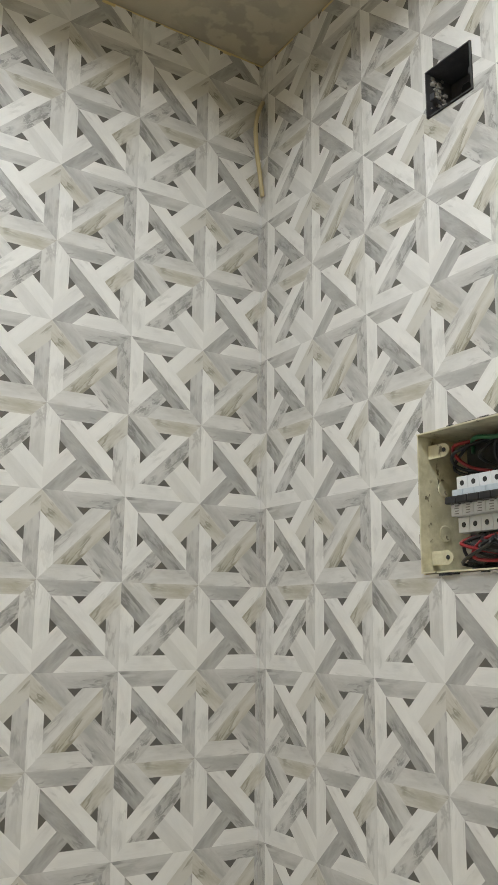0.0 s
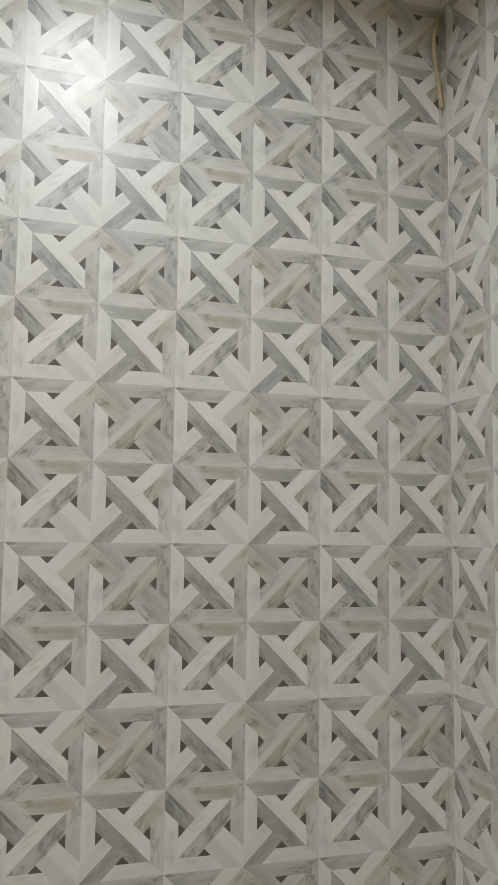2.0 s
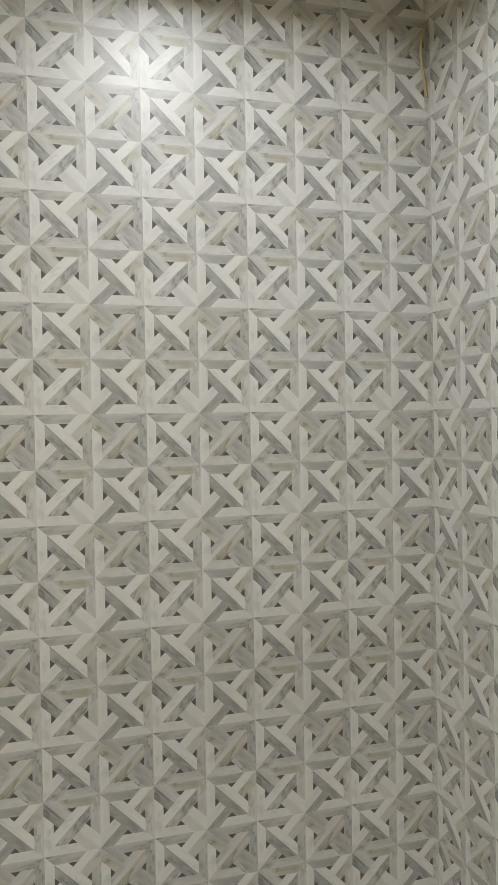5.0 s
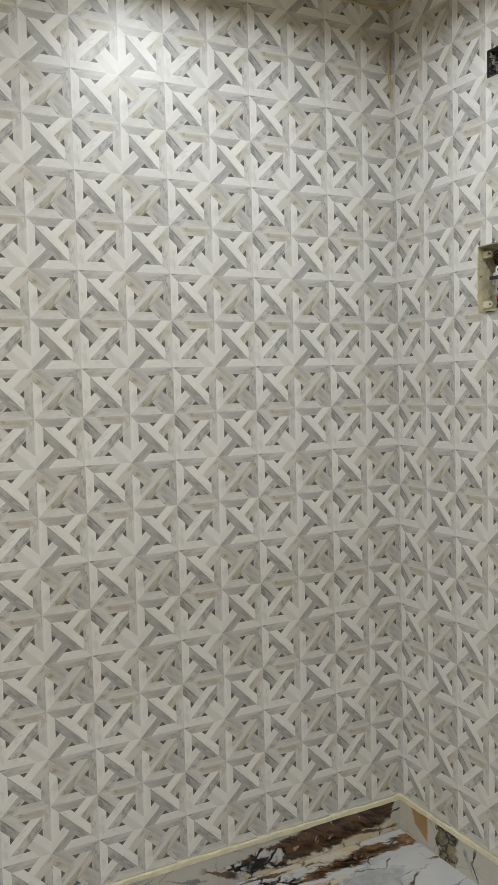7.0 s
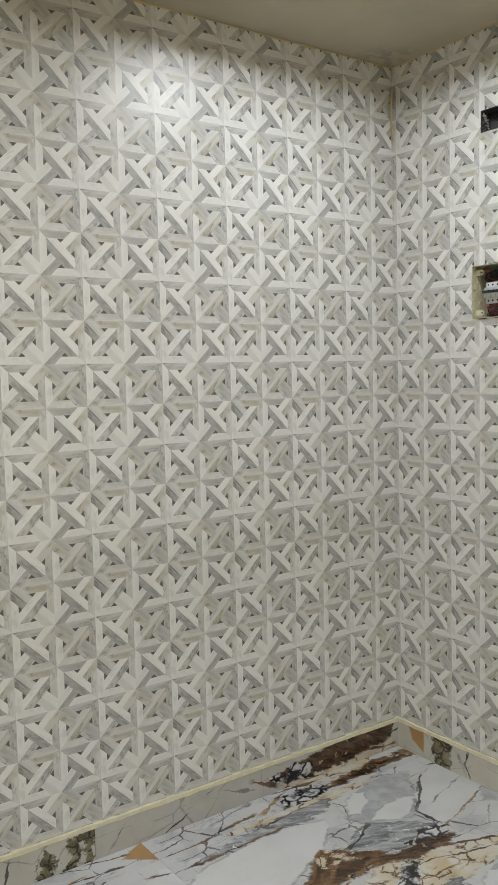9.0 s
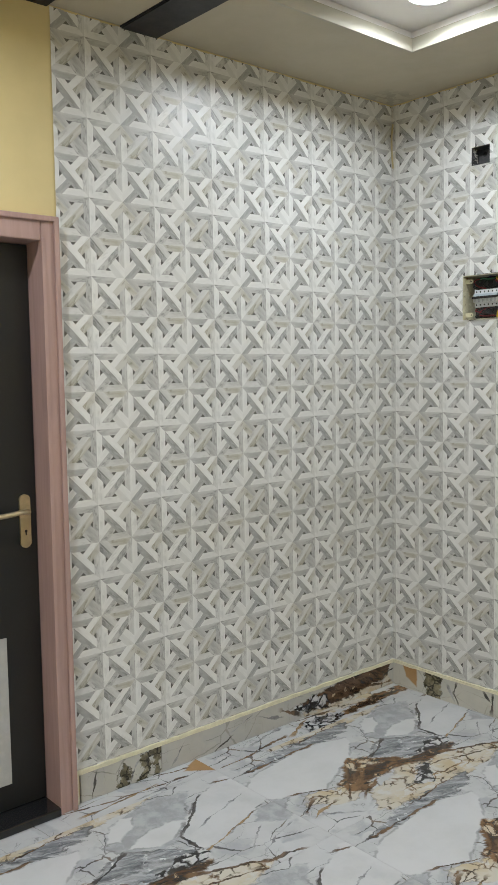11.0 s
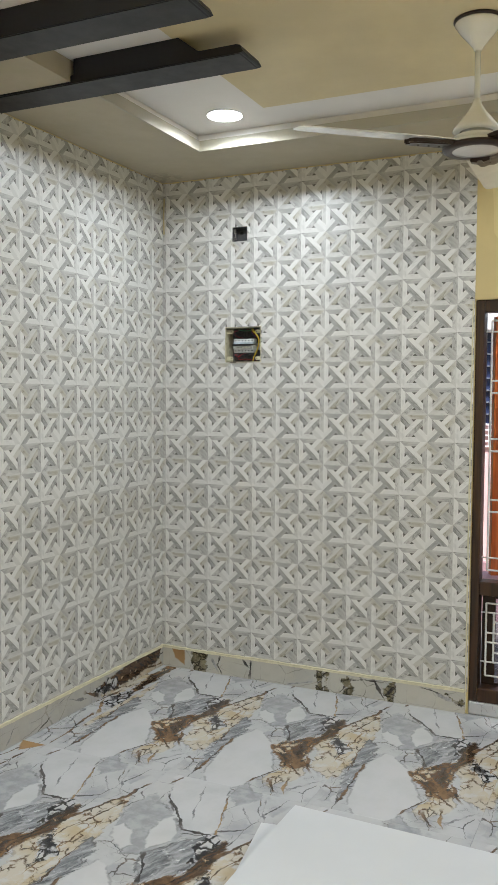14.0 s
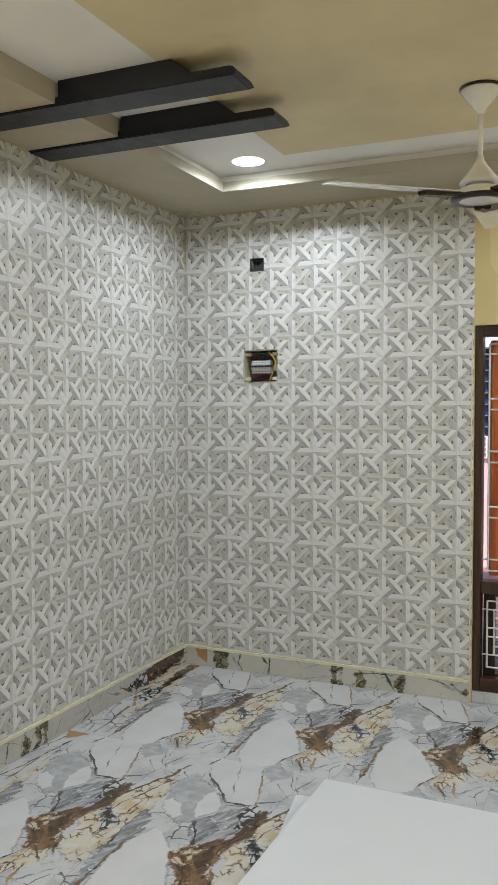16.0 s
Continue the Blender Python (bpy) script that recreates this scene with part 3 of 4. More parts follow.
def cell_print(flip):
    """The 14 printed shapes of one cell: (name, outline). Stars with the cross on top at (0, 0) and (1, 1) when flip is off."""
    h = 0.5
    shapes = [
        ("over_ul", [(W, W), (1 - W, 1 - W), (1 - W - E, 1 - W), (W, W + E)]),
        ("over_lr", [(W, W), (W + E, W), (1 - W, 1 - W - E), (1 - W, 1 - W)]),
        ("lr_low", [(1, 0), (h + E / 2, h - E / 2), (h, h - E), (1 - E, 0)]),
        ("lr_up", [(1, 0), (1, E), (h + E, h), (h + E / 2, h - E / 2)]),
        ("ul_low", [(0, 1), (0, 1 - E), (h - E, h), (h - E / 2, h + E / 2)]),
        ("ul_up", [(0, 1), (h - E / 2, h + E / 2), (h, h + E), (E, 1)]),
        ("bottom", [(0, 0), (1 - E, 0), (1 - E - W, W), (W, W)]),
        ("left", [(0, 0), (W, W), (W, 1 - E - W), (0, 1 - E)]),
        ("top", [(1, 1), (E, 1), (E + W, 1 - W), (1 - W, 1 - W)]),
        ("right", [(1, 1), (1 - W, 1 - W), (1 - W, E + W), (1, E)]),
        ("gap", [(W + E, W), (1 - E - W, W), (h, h - E)]),
        ("gap", [(W, W + E), (h - E, h), (W, 1 - W - E)]),
        ("gap", [(E + W, 1 - W), (h, h + E), (1 - W - E, 1 - W)]),
        ("gap", [(1 - W, E + W), (1 - W, 1 - W - E), (h + E, h)]),
    ]
    if flip:
        swap = {"over_ul": "over_ur", "over_lr": "over_ll", "lr_low": "ll_low", "lr_up": "ll_up", "ul_low": "ur_low", "ul_up": "ur_up", "left": "right", "right": "left"}
        shapes = [(swap.get(n, n), [(1 - u, v) for u, v in pts][::-1]) for n, pts in shapes]
    return shapes


# print of the four cells round a star: 0 white, 1 pale, 2 grey, 3 tan, 4 veined, 5 gap, 6 soft grey
PRINT = {
    (0, 0): dict(top=3, left=0, right=1, bottom=0, over_ul=0, over_lr=4, ul_low=2, ul_up=1, lr_up=0, lr_low=1),
    (1, 0): dict(top=6, left=0, right=1, bottom=0, over_ur=0, over_ll=2, ur_low=3, ur_up=0, ll_up=0, ll_low=2),
    (0, 1): dict(top=6, left=0, right=6, bottom=1, over_ur=0, over_ll=2, ur_low=3, ur_up=0, ll_up=0, ll_low=4),
    (1, 1): dict(top=6, left=0, right=4, bottom=1, over_ul=1, over_lr=3, ul_low=3, ul_up=6, lr_up=6, lr_low=6),
}


def clip(pts, axis, limit, keep_less):
    out = []
    for p, q in zip(pts, pts[1:] + pts[:1]):
        pin, qin = ((p[axis] <= limit) == keep_less or p[axis] == limit), ((q[axis] <= limit) == keep_less or q[axis] == limit)
        if pin:
            out.append(p)
        if pin != qin:
            k = (limit - p[axis]) / (q[axis] - p[axis])
            out.append(tuple(a + k * (b - a) for a, b in zip(p, q)))
    return out


def keep(pts, rect):
    for axis, limit, less in ((0, rect[0], False), (0, rect[1], True), (1, rect[2], False), (1, rect[3], True)):
        if len(pts) > 2:
            pts = clip(pts, axis, limit, less)
    return pts if len(pts) > 2 else []


def wallpaper(parent, u0, u1, z0, z1, phase, zphase, holes, place):
    """The papered sheet on a wall; u runs to the right as one faces it."""
    verts, faces, mats, uvs = [], [], [], []
    rnd = random.Random(4)
    ragged, u = [], u0
    while u < u1:
        v = u + rnd.uniform(0.008, 0.05)
        ragged.append((u, v, z1 - rnd.uniform(0.0, 0.005), z1 + 1))
        u = v
    for i in range(math.floor((u0 - phase) / S), math.ceil((u1 - phase) / S)):
        for j in range(math.floor((z0 - zphase) / SV), math.ceil((z1 - zphase) / SV)):
            row = 0 if j % 2 == 0 else 1
            colm = 1 if i % 2 == 0 else 0
            look_up = PRINT[(colm, row)]
            for n, (name, pts) in enumerate(cell_print((colm, row) in ((1, 0), (0, 1)))):
                tone = 5 if name == "gap" else look_up[name]
                # local print coordinates along and across the strip
                a = {"o": 45, "l": 135, "u": 135, "b": 0, "t": 0, "r": 90, "g": 0}[name[0]]
                if name in ("left", "right"):
                    a = 90
                elif name != "gap" and (colm, row) in ((1, 0), (0, 1)) and name[0] in "olu":
                    a = 180 - a
                ca, sa = math.cos(radians(a)), math.sin(radians(a))
                seed = (n + 14 * (colm + 2 * row)) * 1.37
                whole = [((phase + (i + p) * S), (zphase + (j + q) * SV), (p * ca + q * sa) * S + seed, (-p * sa + q * ca) * S + seed * 0.6) for p, q in pts]
                whole = keep(whole, (u0, u1, z0, z1))
                pieces = [whole] if whole else []
                top = max((p[1] for p in whole), default=0)
                for h in holes + (ragged if top > z1 - 0.012 else []):
                    cut = []
                    for w in pieces:
                        cut += [keep(w, r) for r in ((-99, h[0], -99, 99), (h[1], 99, -99, 99), (h[0], h[1], -99, h[2]), (h[0], h[1], h[3], 99))]
                    pieces = [c for c in cut if c]
                for w in pieces:
                    k = len(verts)
                    verts += [place(p[0], p[1]) for p in w]
                    faces.append(list(range(k, k + len(w))))
                    mats.append(tone)
                    uvs += [(p[2], p[3]) for p in w]
    me = bpy.data.meshes.new("wallpaper")
    me.from_pydata(verts, [], faces)
    layer = me.uv_layers.new(name="print")
    for k, uv in enumerate(uvs):
        layer.data[k].uv = uv
    for p, m in zip(me.polygons, mats):
        p.material_index = m
    for m in PAPER:
        me.materials.append(m)
    ob = new("wallpaper", me)
    ob.parent = parent
    return tagged(ob, "pale marble strip-weave printed wallpaper, slightly glossy")


# ---- walls ----
T = 0.23
wall_n = obj_from("wall_north", slab_with_holes([WEST - T, 0.0], [-0.2, 3.0], [(DOOR[0], DOOR[1], -0.2, DOOR[2])], lambda a, b: (a, b, 0.0, T)), YELLOW)
tagged(wall_n, "yellow painted wall, papered beside the door", "wall", kind="structure")
wall_e = obj_from("wall_east", slab_with_holes([SOUTH - T, T], [-0.2, 3.0], [(WIN[0], WIN[1], WIN[2], WIN[3]), BOX, SOCKET], lambda a, b: (0.0, T, a, b)), YELLOW)
tagged(wall_e, "yellow painted wall with wallpaper and a tall window", "wall", kind="structure")
wall_s = tagged(obj_from("wall_south", block(WEST - T, T, SOUTH - T, SOUTH, -0.2, 3.0), YELLOW), "plain yellow painted wall", "wall", kind="structure")
wall_w = tagged(obj_from("wall_west", block(WEST - T, WEST, SOUTH, 0.0, -0.2, 3.0), YELLOW), "plain yellow painted wall", "wall", kind="structure")
ZPH = 1.817
wallpaper(wall_n, PAPER_W, -0.003, 0.104, SOFFIT - 0.004, -0.385, ZPH, [], lambda u, z: (u, -0.003, z))
wallpaper(wall_e, 0.003, -PAPER_S, 0.104, SOFFIT - 0.004, 0.155, ZPH, [(-BOX[1], -BOX[0], BOX[2], BOX[3]), (-SOCKET[1], -SOCKET[0], SOCKET[2], SOCKET[3])], lambda u, z: (-0.003, -u, z))

# ---- ceiling: flat white and khaki field, a lower soffit round it with an open cove ----
bm = bmesh.new()
KX, KY = -0.66, -0.90
box(bm, WEST, 0, KY, 0, CEIL, CEIL + 0.15, mat=0)
box(bm, KX, 0, SOUTH, KY, CEIL, CEIL + 0.15, mat=0)
box(bm, WEST, KX, SOUTH, KY, CEIL, CEIL + 0.15, mat=1)
tagged(obj_from("ceiling", bm, [WHITE, KHAKI]), "white bordered khaki painted tray ceiling", "ceiling", kind="structure")
bm = bmesh.new()
SW, SS = WEST + 0.5, SOUTH + 0.45
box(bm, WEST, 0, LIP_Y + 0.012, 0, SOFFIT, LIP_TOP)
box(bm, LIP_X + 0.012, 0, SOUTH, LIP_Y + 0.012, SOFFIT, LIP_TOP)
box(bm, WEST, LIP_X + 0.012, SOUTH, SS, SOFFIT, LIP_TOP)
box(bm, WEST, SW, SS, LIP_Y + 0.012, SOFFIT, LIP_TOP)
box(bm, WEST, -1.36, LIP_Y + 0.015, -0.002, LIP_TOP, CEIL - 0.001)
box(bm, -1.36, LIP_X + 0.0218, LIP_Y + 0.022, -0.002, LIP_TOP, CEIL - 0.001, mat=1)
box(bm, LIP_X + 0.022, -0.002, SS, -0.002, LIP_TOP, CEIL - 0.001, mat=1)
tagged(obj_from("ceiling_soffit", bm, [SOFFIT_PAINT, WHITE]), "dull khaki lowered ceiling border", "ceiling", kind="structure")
bm = bmesh.new()
box(bm, -1.36, LIP_X + 0.0115, LIP_Y, LIP_Y + 0.0115, SOFFIT - 0.001, LIP_TOP + 0.002)
box(bm, LIP_X, LIP_X + 0.0115, SS, LIP_Y, SOFFIT - 0.001, LIP_TOP + 0.002)
tagged(obj_from("trim_cove_lip", bm, CREAM), "cream cornice lip of the tray ceiling", "cornice", kind="structure")


# ---- floor ----
TL, TW = 1.222, 0.603
TX0, TY0 = 0.037, -0.134


def tile_mesh(name, lx, ly, thick, uv0=(-0.029, 0), stone=MARBLE):
    """One slab with eased edges; local x from 0 to -lx, y from 0 to -ly."""
    bm = block(-lx, 0, -ly, 0, -thick, 0)
    top = [e for e in bm.edges if all(v.co.z > -1e-6 for v in e.verts)]
    bmesh.ops.bevel(bm, geom=top, offset=0.0004, segments=1, affect="EDGES")
    layer = bm.loops.layers.uv.new("slab")
    for f in bm.faces:
        for l in f.loops:
            l[layer].uv = (uv0[0] - l.vert.co.x, uv0[1] - l.vert.co.y)
    me = bpy.data.meshes.new(name)
    bm.to_mesh(me)
    bm.free()
    me.materials.append(stone)
    return me


floor = tagged(obj_from("floor", block(WEST - T, T, SOUTH - T, T, -0.2, -0.009), GROUT), "polished white floor tiles with grey, rust and gold veins", "floor", kind="structure")
full = tile_mesh("floor_tile", TL - 0.0007, TW - 0.0007, 0.009)
for i in range(7):
    for j in range(-1, 9):
        y = TY0 - j * TW
        if j == -1:
            me = tile_mesh("floor_tile", TL - 0.0007, 0.1333, 0.009, *(((-0.037, 0), BORDER) if i == 0 else ((0, 0), BORDER_WEST)))
            y = 0.0
        elif y - TW < SOUTH - T:
            continue
        else:
            me = full
        ob = new("floor_tile", me)
        ob.location, ob.parent = (TX0 - i * TL, y, 0), floor

# ---- skirting, cut from the same slabs, with masking tape along its top ----
SK_H, SK_T = 0.103, 0.011


def skirting(name, label, runs, turn):
    """Upright strips; runs: (start, end, u, v, stone) along the wall and where on the slab they were cut."""
    base = tagged(new(name), label, "skirting", kind="structure")
    for a, b, u, v, stone in runs:
        bm = block(-(b - a) + 0.001, 0, -SK_H, 0, -SK_T, 0)
        bmesh.ops.bevel(bm, geom=[e for e in bm.edges if all(x.co.z > -1e-6 for x in e.verts)], offset=0.0012, segments=1, affect="EDGES")
        layer = bm.loops.layers.uv.new("slab")
        for f in bm.faces:
            for l in f.loops:
                l[layer].uv = (u - l.vert.co.x, v - l.vert.co.y)
        ob = part("skirting_tile", bm, stone, base)
        ob.matrix_basis = turn(a) @ Matrix.Rotation(radians(90), 4, "X")
    return base


# on the north wall, running west from the corner
skirting("baseboard_north", "marbled tile skirting strips beside the papered wall", [(0.004, 1.345, 0.004, 0.0, SKIRT["corner"]), (1.345, 1.685, 0.0, 0.0, SKIRT["olive"])],
         lambda a: pose(-a, -SK_T, SK_H + 0.0))
skirting("baseboard_east", "marbled tile skirting strips under the papered wall", [(0.012, 0.56, 0.012, 0.0, SKIRT["wedge"]), (0.56, 1.00, 0.0, 0.0, SKIRT["plain"]), (1.00, 1.35, 0.0, 0.0, SKIRT["crackled"]), (1.35, 1.686, 0.0, 0.0, SKIRT["veined"])],
         lambda a: Matrix.Translation((0.0, -a, SK_H)) @ Matrix.Rotation(radians(90), 4, "Z"))


def wavy_strip(u0, u1, z, width, place, n=46, seed=3):
    """A strip of tape with hand-torn, slightly wandering edges."""
    rnd = random.Random(seed)
    bm = bmesh.new()
    prev = None
    for i in range(n + 1):
        u = u0 + (u1 - u0) * i / n
        lo, hi = z - width / 2 + rnd.uniform(-0.0015, 0.0015), z + width / 2 + rnd.uniform(-0.002, 0.002)
        cur = [bm.verts.new(place(u, lo, 0)), bm.verts.new(place(u, hi, 0)), bm.verts.new(place(u, hi, 1)), bm.verts.new(place(u, lo, 1))]
        if prev:
            for k in range(4):
                bm.faces.new((prev[k], prev[(k + 1) % 4], cur[(k + 1) % 4], cur[k]))
        prev = cur
    bmesh.ops.recalc_face_normals(bm, faces=bm.faces)
    return bm


tagged(obj_from("masking_tape", wavy_strip(-1.69, -0.013, 0.110, 0.014, lambda u, z, k: (u, -0.0125 if k else -0.0035, z)), TAPE), "yellow masking tape along the skirting top", "masking tape", "tape along the skirting")
tagged(obj_from("masking_tape", wavy_strip(0.004, 1.682, 0.110, 0.014, lambda u, z, k: (-0.0125 if k else -0.0035, -u, z), seed=5), TAPE), "yellow masking tape along the skirting top", "masking tape", "tape along the skirting")
tagged(obj_from("masking_tape", wavy_strip(0.02, 1.96, -1.685, 0.006, lambda u, z, k: (-0.006 if k else -0.0035, z, u), seed=8), TAPE), "thin yellow masking tape up the paper's edge", "masking tape")
tagged(obj_from("masking_tape", wavy_strip(0.0, 0.12, -1.697, 0.010, lambda u, z, k: (z, -0.0125 if k else -0.0035, u), n=8, seed=9), TAPE), "short yellow masking tape at the skirting end", "masking tape")

# ---- ceiling beams ----
B0, B1 = 2.660, 2.692
side = [(-0.002, B0), (-1.164, B0), (-1.176, B0 + 0.006), (-1.164, B1 - 0.004), (-1.150, B1), (-1.005, B1), (-0.925, CEIL - 0.001), (LIP_Y - 0.002, CEIL - 0.001), (LIP_Y - 0.002, B1), (-0.002, B1)]
for x0, x1, more in ((-1.436, -1.284, 0.0), (-1.862, -1.710, 0.032)):
    bm = prism([(y - more if y < -0.6 else y, z) for y, z in side], 0, x0, x1)
    bmesh.ops.bevel(bm, geom=[e for e in bm.edges if e.calc_length() > 0.1 and abs(e.verts[0].co.z - B0) < 1e-4 and abs(e.verts[1].co.z - B0) < 1e-4], offset=0.004, segments=2, affect="EDGES")
    tagged(obj_from("ceiling_beam", bm, BLACK), "black lacquered decorative beam stepping up into the ceiling", "beam", "black ceiling beams")

# ---- downlights: the first is real, its unseen copies are added fill ----
first = thing("downlight", (*LAMPS[0], CEIL), "lit round white recessed ceiling downlight; further copies are added fill", "downlight", "ceiling downlights")
part("rim", lathe([(0.070, 0.001), (0.079, 0.0), (0.080, -0.002), (0.079, -0.004), (0.077, -0.004), (0.070, 0.001)]), ENAMEL, first, smooth=True)
part("diffuser", lathe([(0, -0.0055), (0.060, -0.0055), (0.0765, -0.0042)]), DIFFUSER, first, "glowing white diffuser")
for x, y in LAMPS[1:]:
    copy_thing(first, pose(x, y, CEIL))
for n, (x, y) in enumerate(LAMPS):
    lamp = new("downlight_and_fill_lamp", bpy.data.lights.new("downlight_and_fill_lamp", "AREA"))
    lamp.data.shape, lamp.data.size, lamp.data.energy, lamp.data.color = "DISK", 0.08, LAMP_W * LAMP_SHARE.get(n, 0.98), LAMP_COLOR
    lamp.data.spread = radians(166)
    lamp.location = (x, y, CEIL - 0.024)

# ---- ceiling fan ----
fan = thing("ceiling_fan", (-1.145, -1.900, CEIL), "white three-blade ceiling fan with dark brown blade arms", "ceiling fan")
fan.scale = (0.95, 0.95, 1.0)
part("ceiling_ring", lathe([(0.0, 0.0), (0.084, 0.0), (0.086, -0.005), (0.082, -0.010), (0.0, -0.010)]), BROWN_TRIM, fan, "dark brown ring at the ceiling", True)
part("canopy", lathe([(0.0, -0.010), (0.079, -0.010), (0.080, -0.015), (0.062, -0.040), (0.036, -0.068), (0.018, -0.090), (0.013, -0.100), (0.0, -0.100)]), ENAMEL, fan, smooth=True)
part("down_rod", lathe([(0.0, -0.098), (0.0100, -0.098), (0.0100, -0.272), (0.0, -0.272)], 20), ENAMEL, fan, smooth=True)
part("motor_bell", lathe([(0.0, -0.258), (0.014, -0.258), (0.018, -0.276), (0.034, -0.300), (0.060, -0.330), (0.080, -0.354), (0.083, -0.362), (0.076, -0.366), (0.0, -0.366)]), ENAMEL, fan, smooth=True)
part("motor_neck", lathe([(0.0, -0.366), (0.060, -0.366), (0.060, -0.377), (0.0, -0.377)]), plain("brushed_motor_steel", (0.35, 0.36, 0.36), 0.3, 0.9), fan, "bare metal motor neck")
part("motor_drum", lathe([(0.0, -0.376), (0.070, -0.376), (0.080, -0.381), (0.082, -0.389), (0.076, -0.392), (0.090, -0.396), (0.094, -0.404), (0.094, -0.410), (0.0, -0.410)]), ENAMEL, fan, smooth=True)
part("trim_ring", lathe([(0.0, -0.410), (0.106, -0.410), (0.116, -0.415), (0.116, -0.424), (0.104, -0.430), (0.085, -0.428), (0.0, -0.425)]), BROWN_TRIM, fan, "dark brown rim", True)
part("lens", lathe([(0.0, -0.4325), (0.050, -0.4320), (0.081, -0.4285), (0.084, -0.425), (0.0, -0.425)]), LENS, fan, "glossy pale lens", True)
bm = prism([(-0.034, -0.427), (-0.034, -0.441), (-0.012, -0.445), (-0.006, -0.439), (0.006, -0.439), (0.012, -0.445), (0.034, -0.441), (0.034, -0.427)], 0, 0.074, 0.106)
part("receiver_window", bm, BROWN_TRIM, fan)
for k, ang in enumerate((129.0, 3.0, 245.0)):
    turn = Matrix.Rotation(radians(ang), 4, "Z") @ Matrix.Translation((0, 0, -0.402)) @ Matrix.Rotation(radians(-8), 4, "X")
    outline = [(0.105, -0.052), (0.20, -0.060), (0.62, -0.048), (0.648, -0.043), (0.660, -0.030), (0.660, 0.030), (0.648, 0.043), (0.62, 0.048), (0.20, 0.058), (0.105, 0.050)]
    bm = prism(outline, 2, 0.000, 0.004)
    blade = part("blade", bm, ENAMEL, fan)
    blade.matrix_basis = turn
    arm = prism([(0.075, -0.046), (0.110, -0.054), (0.215, -0.058), (0.245, -0.050), (0.256, -0.034), (0.246, -0.016), (0.256, 0.004), (0.244, 0.020), (0.160, 0.034), (0.110, 0.046), (0.075, 0.044)], 2, -0.016, -0.001)
    bmesh.ops.bevel(arm, geom=[e for e in arm.edges if abs(e.verts[0].co.z - e.verts[1].co.z) < 1e-6 and e.verts[0].co.z < -0.005], offset=0.004, segments=2, affect="EDGES")
    a = part("blade_arm", arm, BROWN_TRIM, blade, "dark brown blade arm")
    for sx, sy in ((0.13, -0.02), (0.17, -0.02), (0.21, -0.02)):
        s = part("screw", lathe([(0, -0.0190), (0.003, -0.0186), (0.0045, -0.0172), (0.0045, -0.015), (0, -0.015)], 10), BROWN_TRIM, blade)
        s.location = (sx, sy, 0)

# ---- electric distribution box, open, in the papered wall ----
db = thing("distribution_box", (0.0, (BOX[0] + BOX[1]) / 2, BOX[2]), "open cream metal breaker box full of loose wires", "breaker box")
HW, BH, DEP = (BOX[1] - BOX[0]) / 2 - 0.001, BOX[3] - BOX[2] - 0.002, 0.085
part("back_panel", block(DEP, DEP + 0.002, -HW, HW, 0.001, BH), BOX_CREAM, db)
for s in (-1, 1):
    part("side_panel", block(-0.009, DEP, min(s * HW, s * (HW - 0.002)), max(s * HW, s * (HW - 0.002)), 0.001, BH), BOX_CREAM, db)
part("bottom_panel", block(-0.007, DEP, -HW + 0.002, HW - 0.002, 0.001, 0.003), BOX_CREAM, db)
part("top_panel", block(-0.012, DEP, -HW + 0.002, HW - 0.002, BH - 0.002, BH), BOX_CREAM, db)
# plate added over the cream back to make the inside look dark
part("added_dark_plate", block(DEP - 0.003, DEP - 0.0005, -HW + 0.003, HW - 0.003, 0.004, BH - 0.003), GALV, db, "added dark plate that blackens the inside of the box")
tab_outline = [(0, 0), (0.030, 0), (0.036, 0.004), (0.038, 0.009), (0.036, 0.014), (0.030, 0.018), (0, 0.018)]
for sy in (-1, 1):
    for z in (0.012, BH - 0.032):
        bm = prism([(sy * (HW - 0.003 - a), z + b) for a, b in tab_outline], 0, 0.008, 0.0095)
        tab = part("fixing_tab", bm, BOX_CREAM, db)
        dot = lathe([(0, 0), (0.003, 0), (0.003, 0.001), (0, 0.001)], 10)
        d = part("screw_hole", dot, DARK_PLASTIC, tab)
        d.matrix_basis = pose(0.0078, sy * (HW - 0.032), z + 0.009, 0, -90, 0)
for z in (0.055, 0.115):
    for sy in (-1, 1):
        bm = lathe([(0, 0.0012), (0.010, 0.0012), (0.011, 0.0), (0.0, 0.0)], 20)
        k = part("knockout", bm, BOX_CREAM, db)
        k.matrix_basis = pose(0.035, sy * (HW - 0.0022), z, 90 if sy > 0 else -90, 0, 0)
rail = part("mounting_rail", block(0.058, 0.062, -0.080, 0.080, 0.068, 0.103, 0.001), plain("zinc_rail", (0.45, 0.45, 0.44), 0.35, 0.9), db)
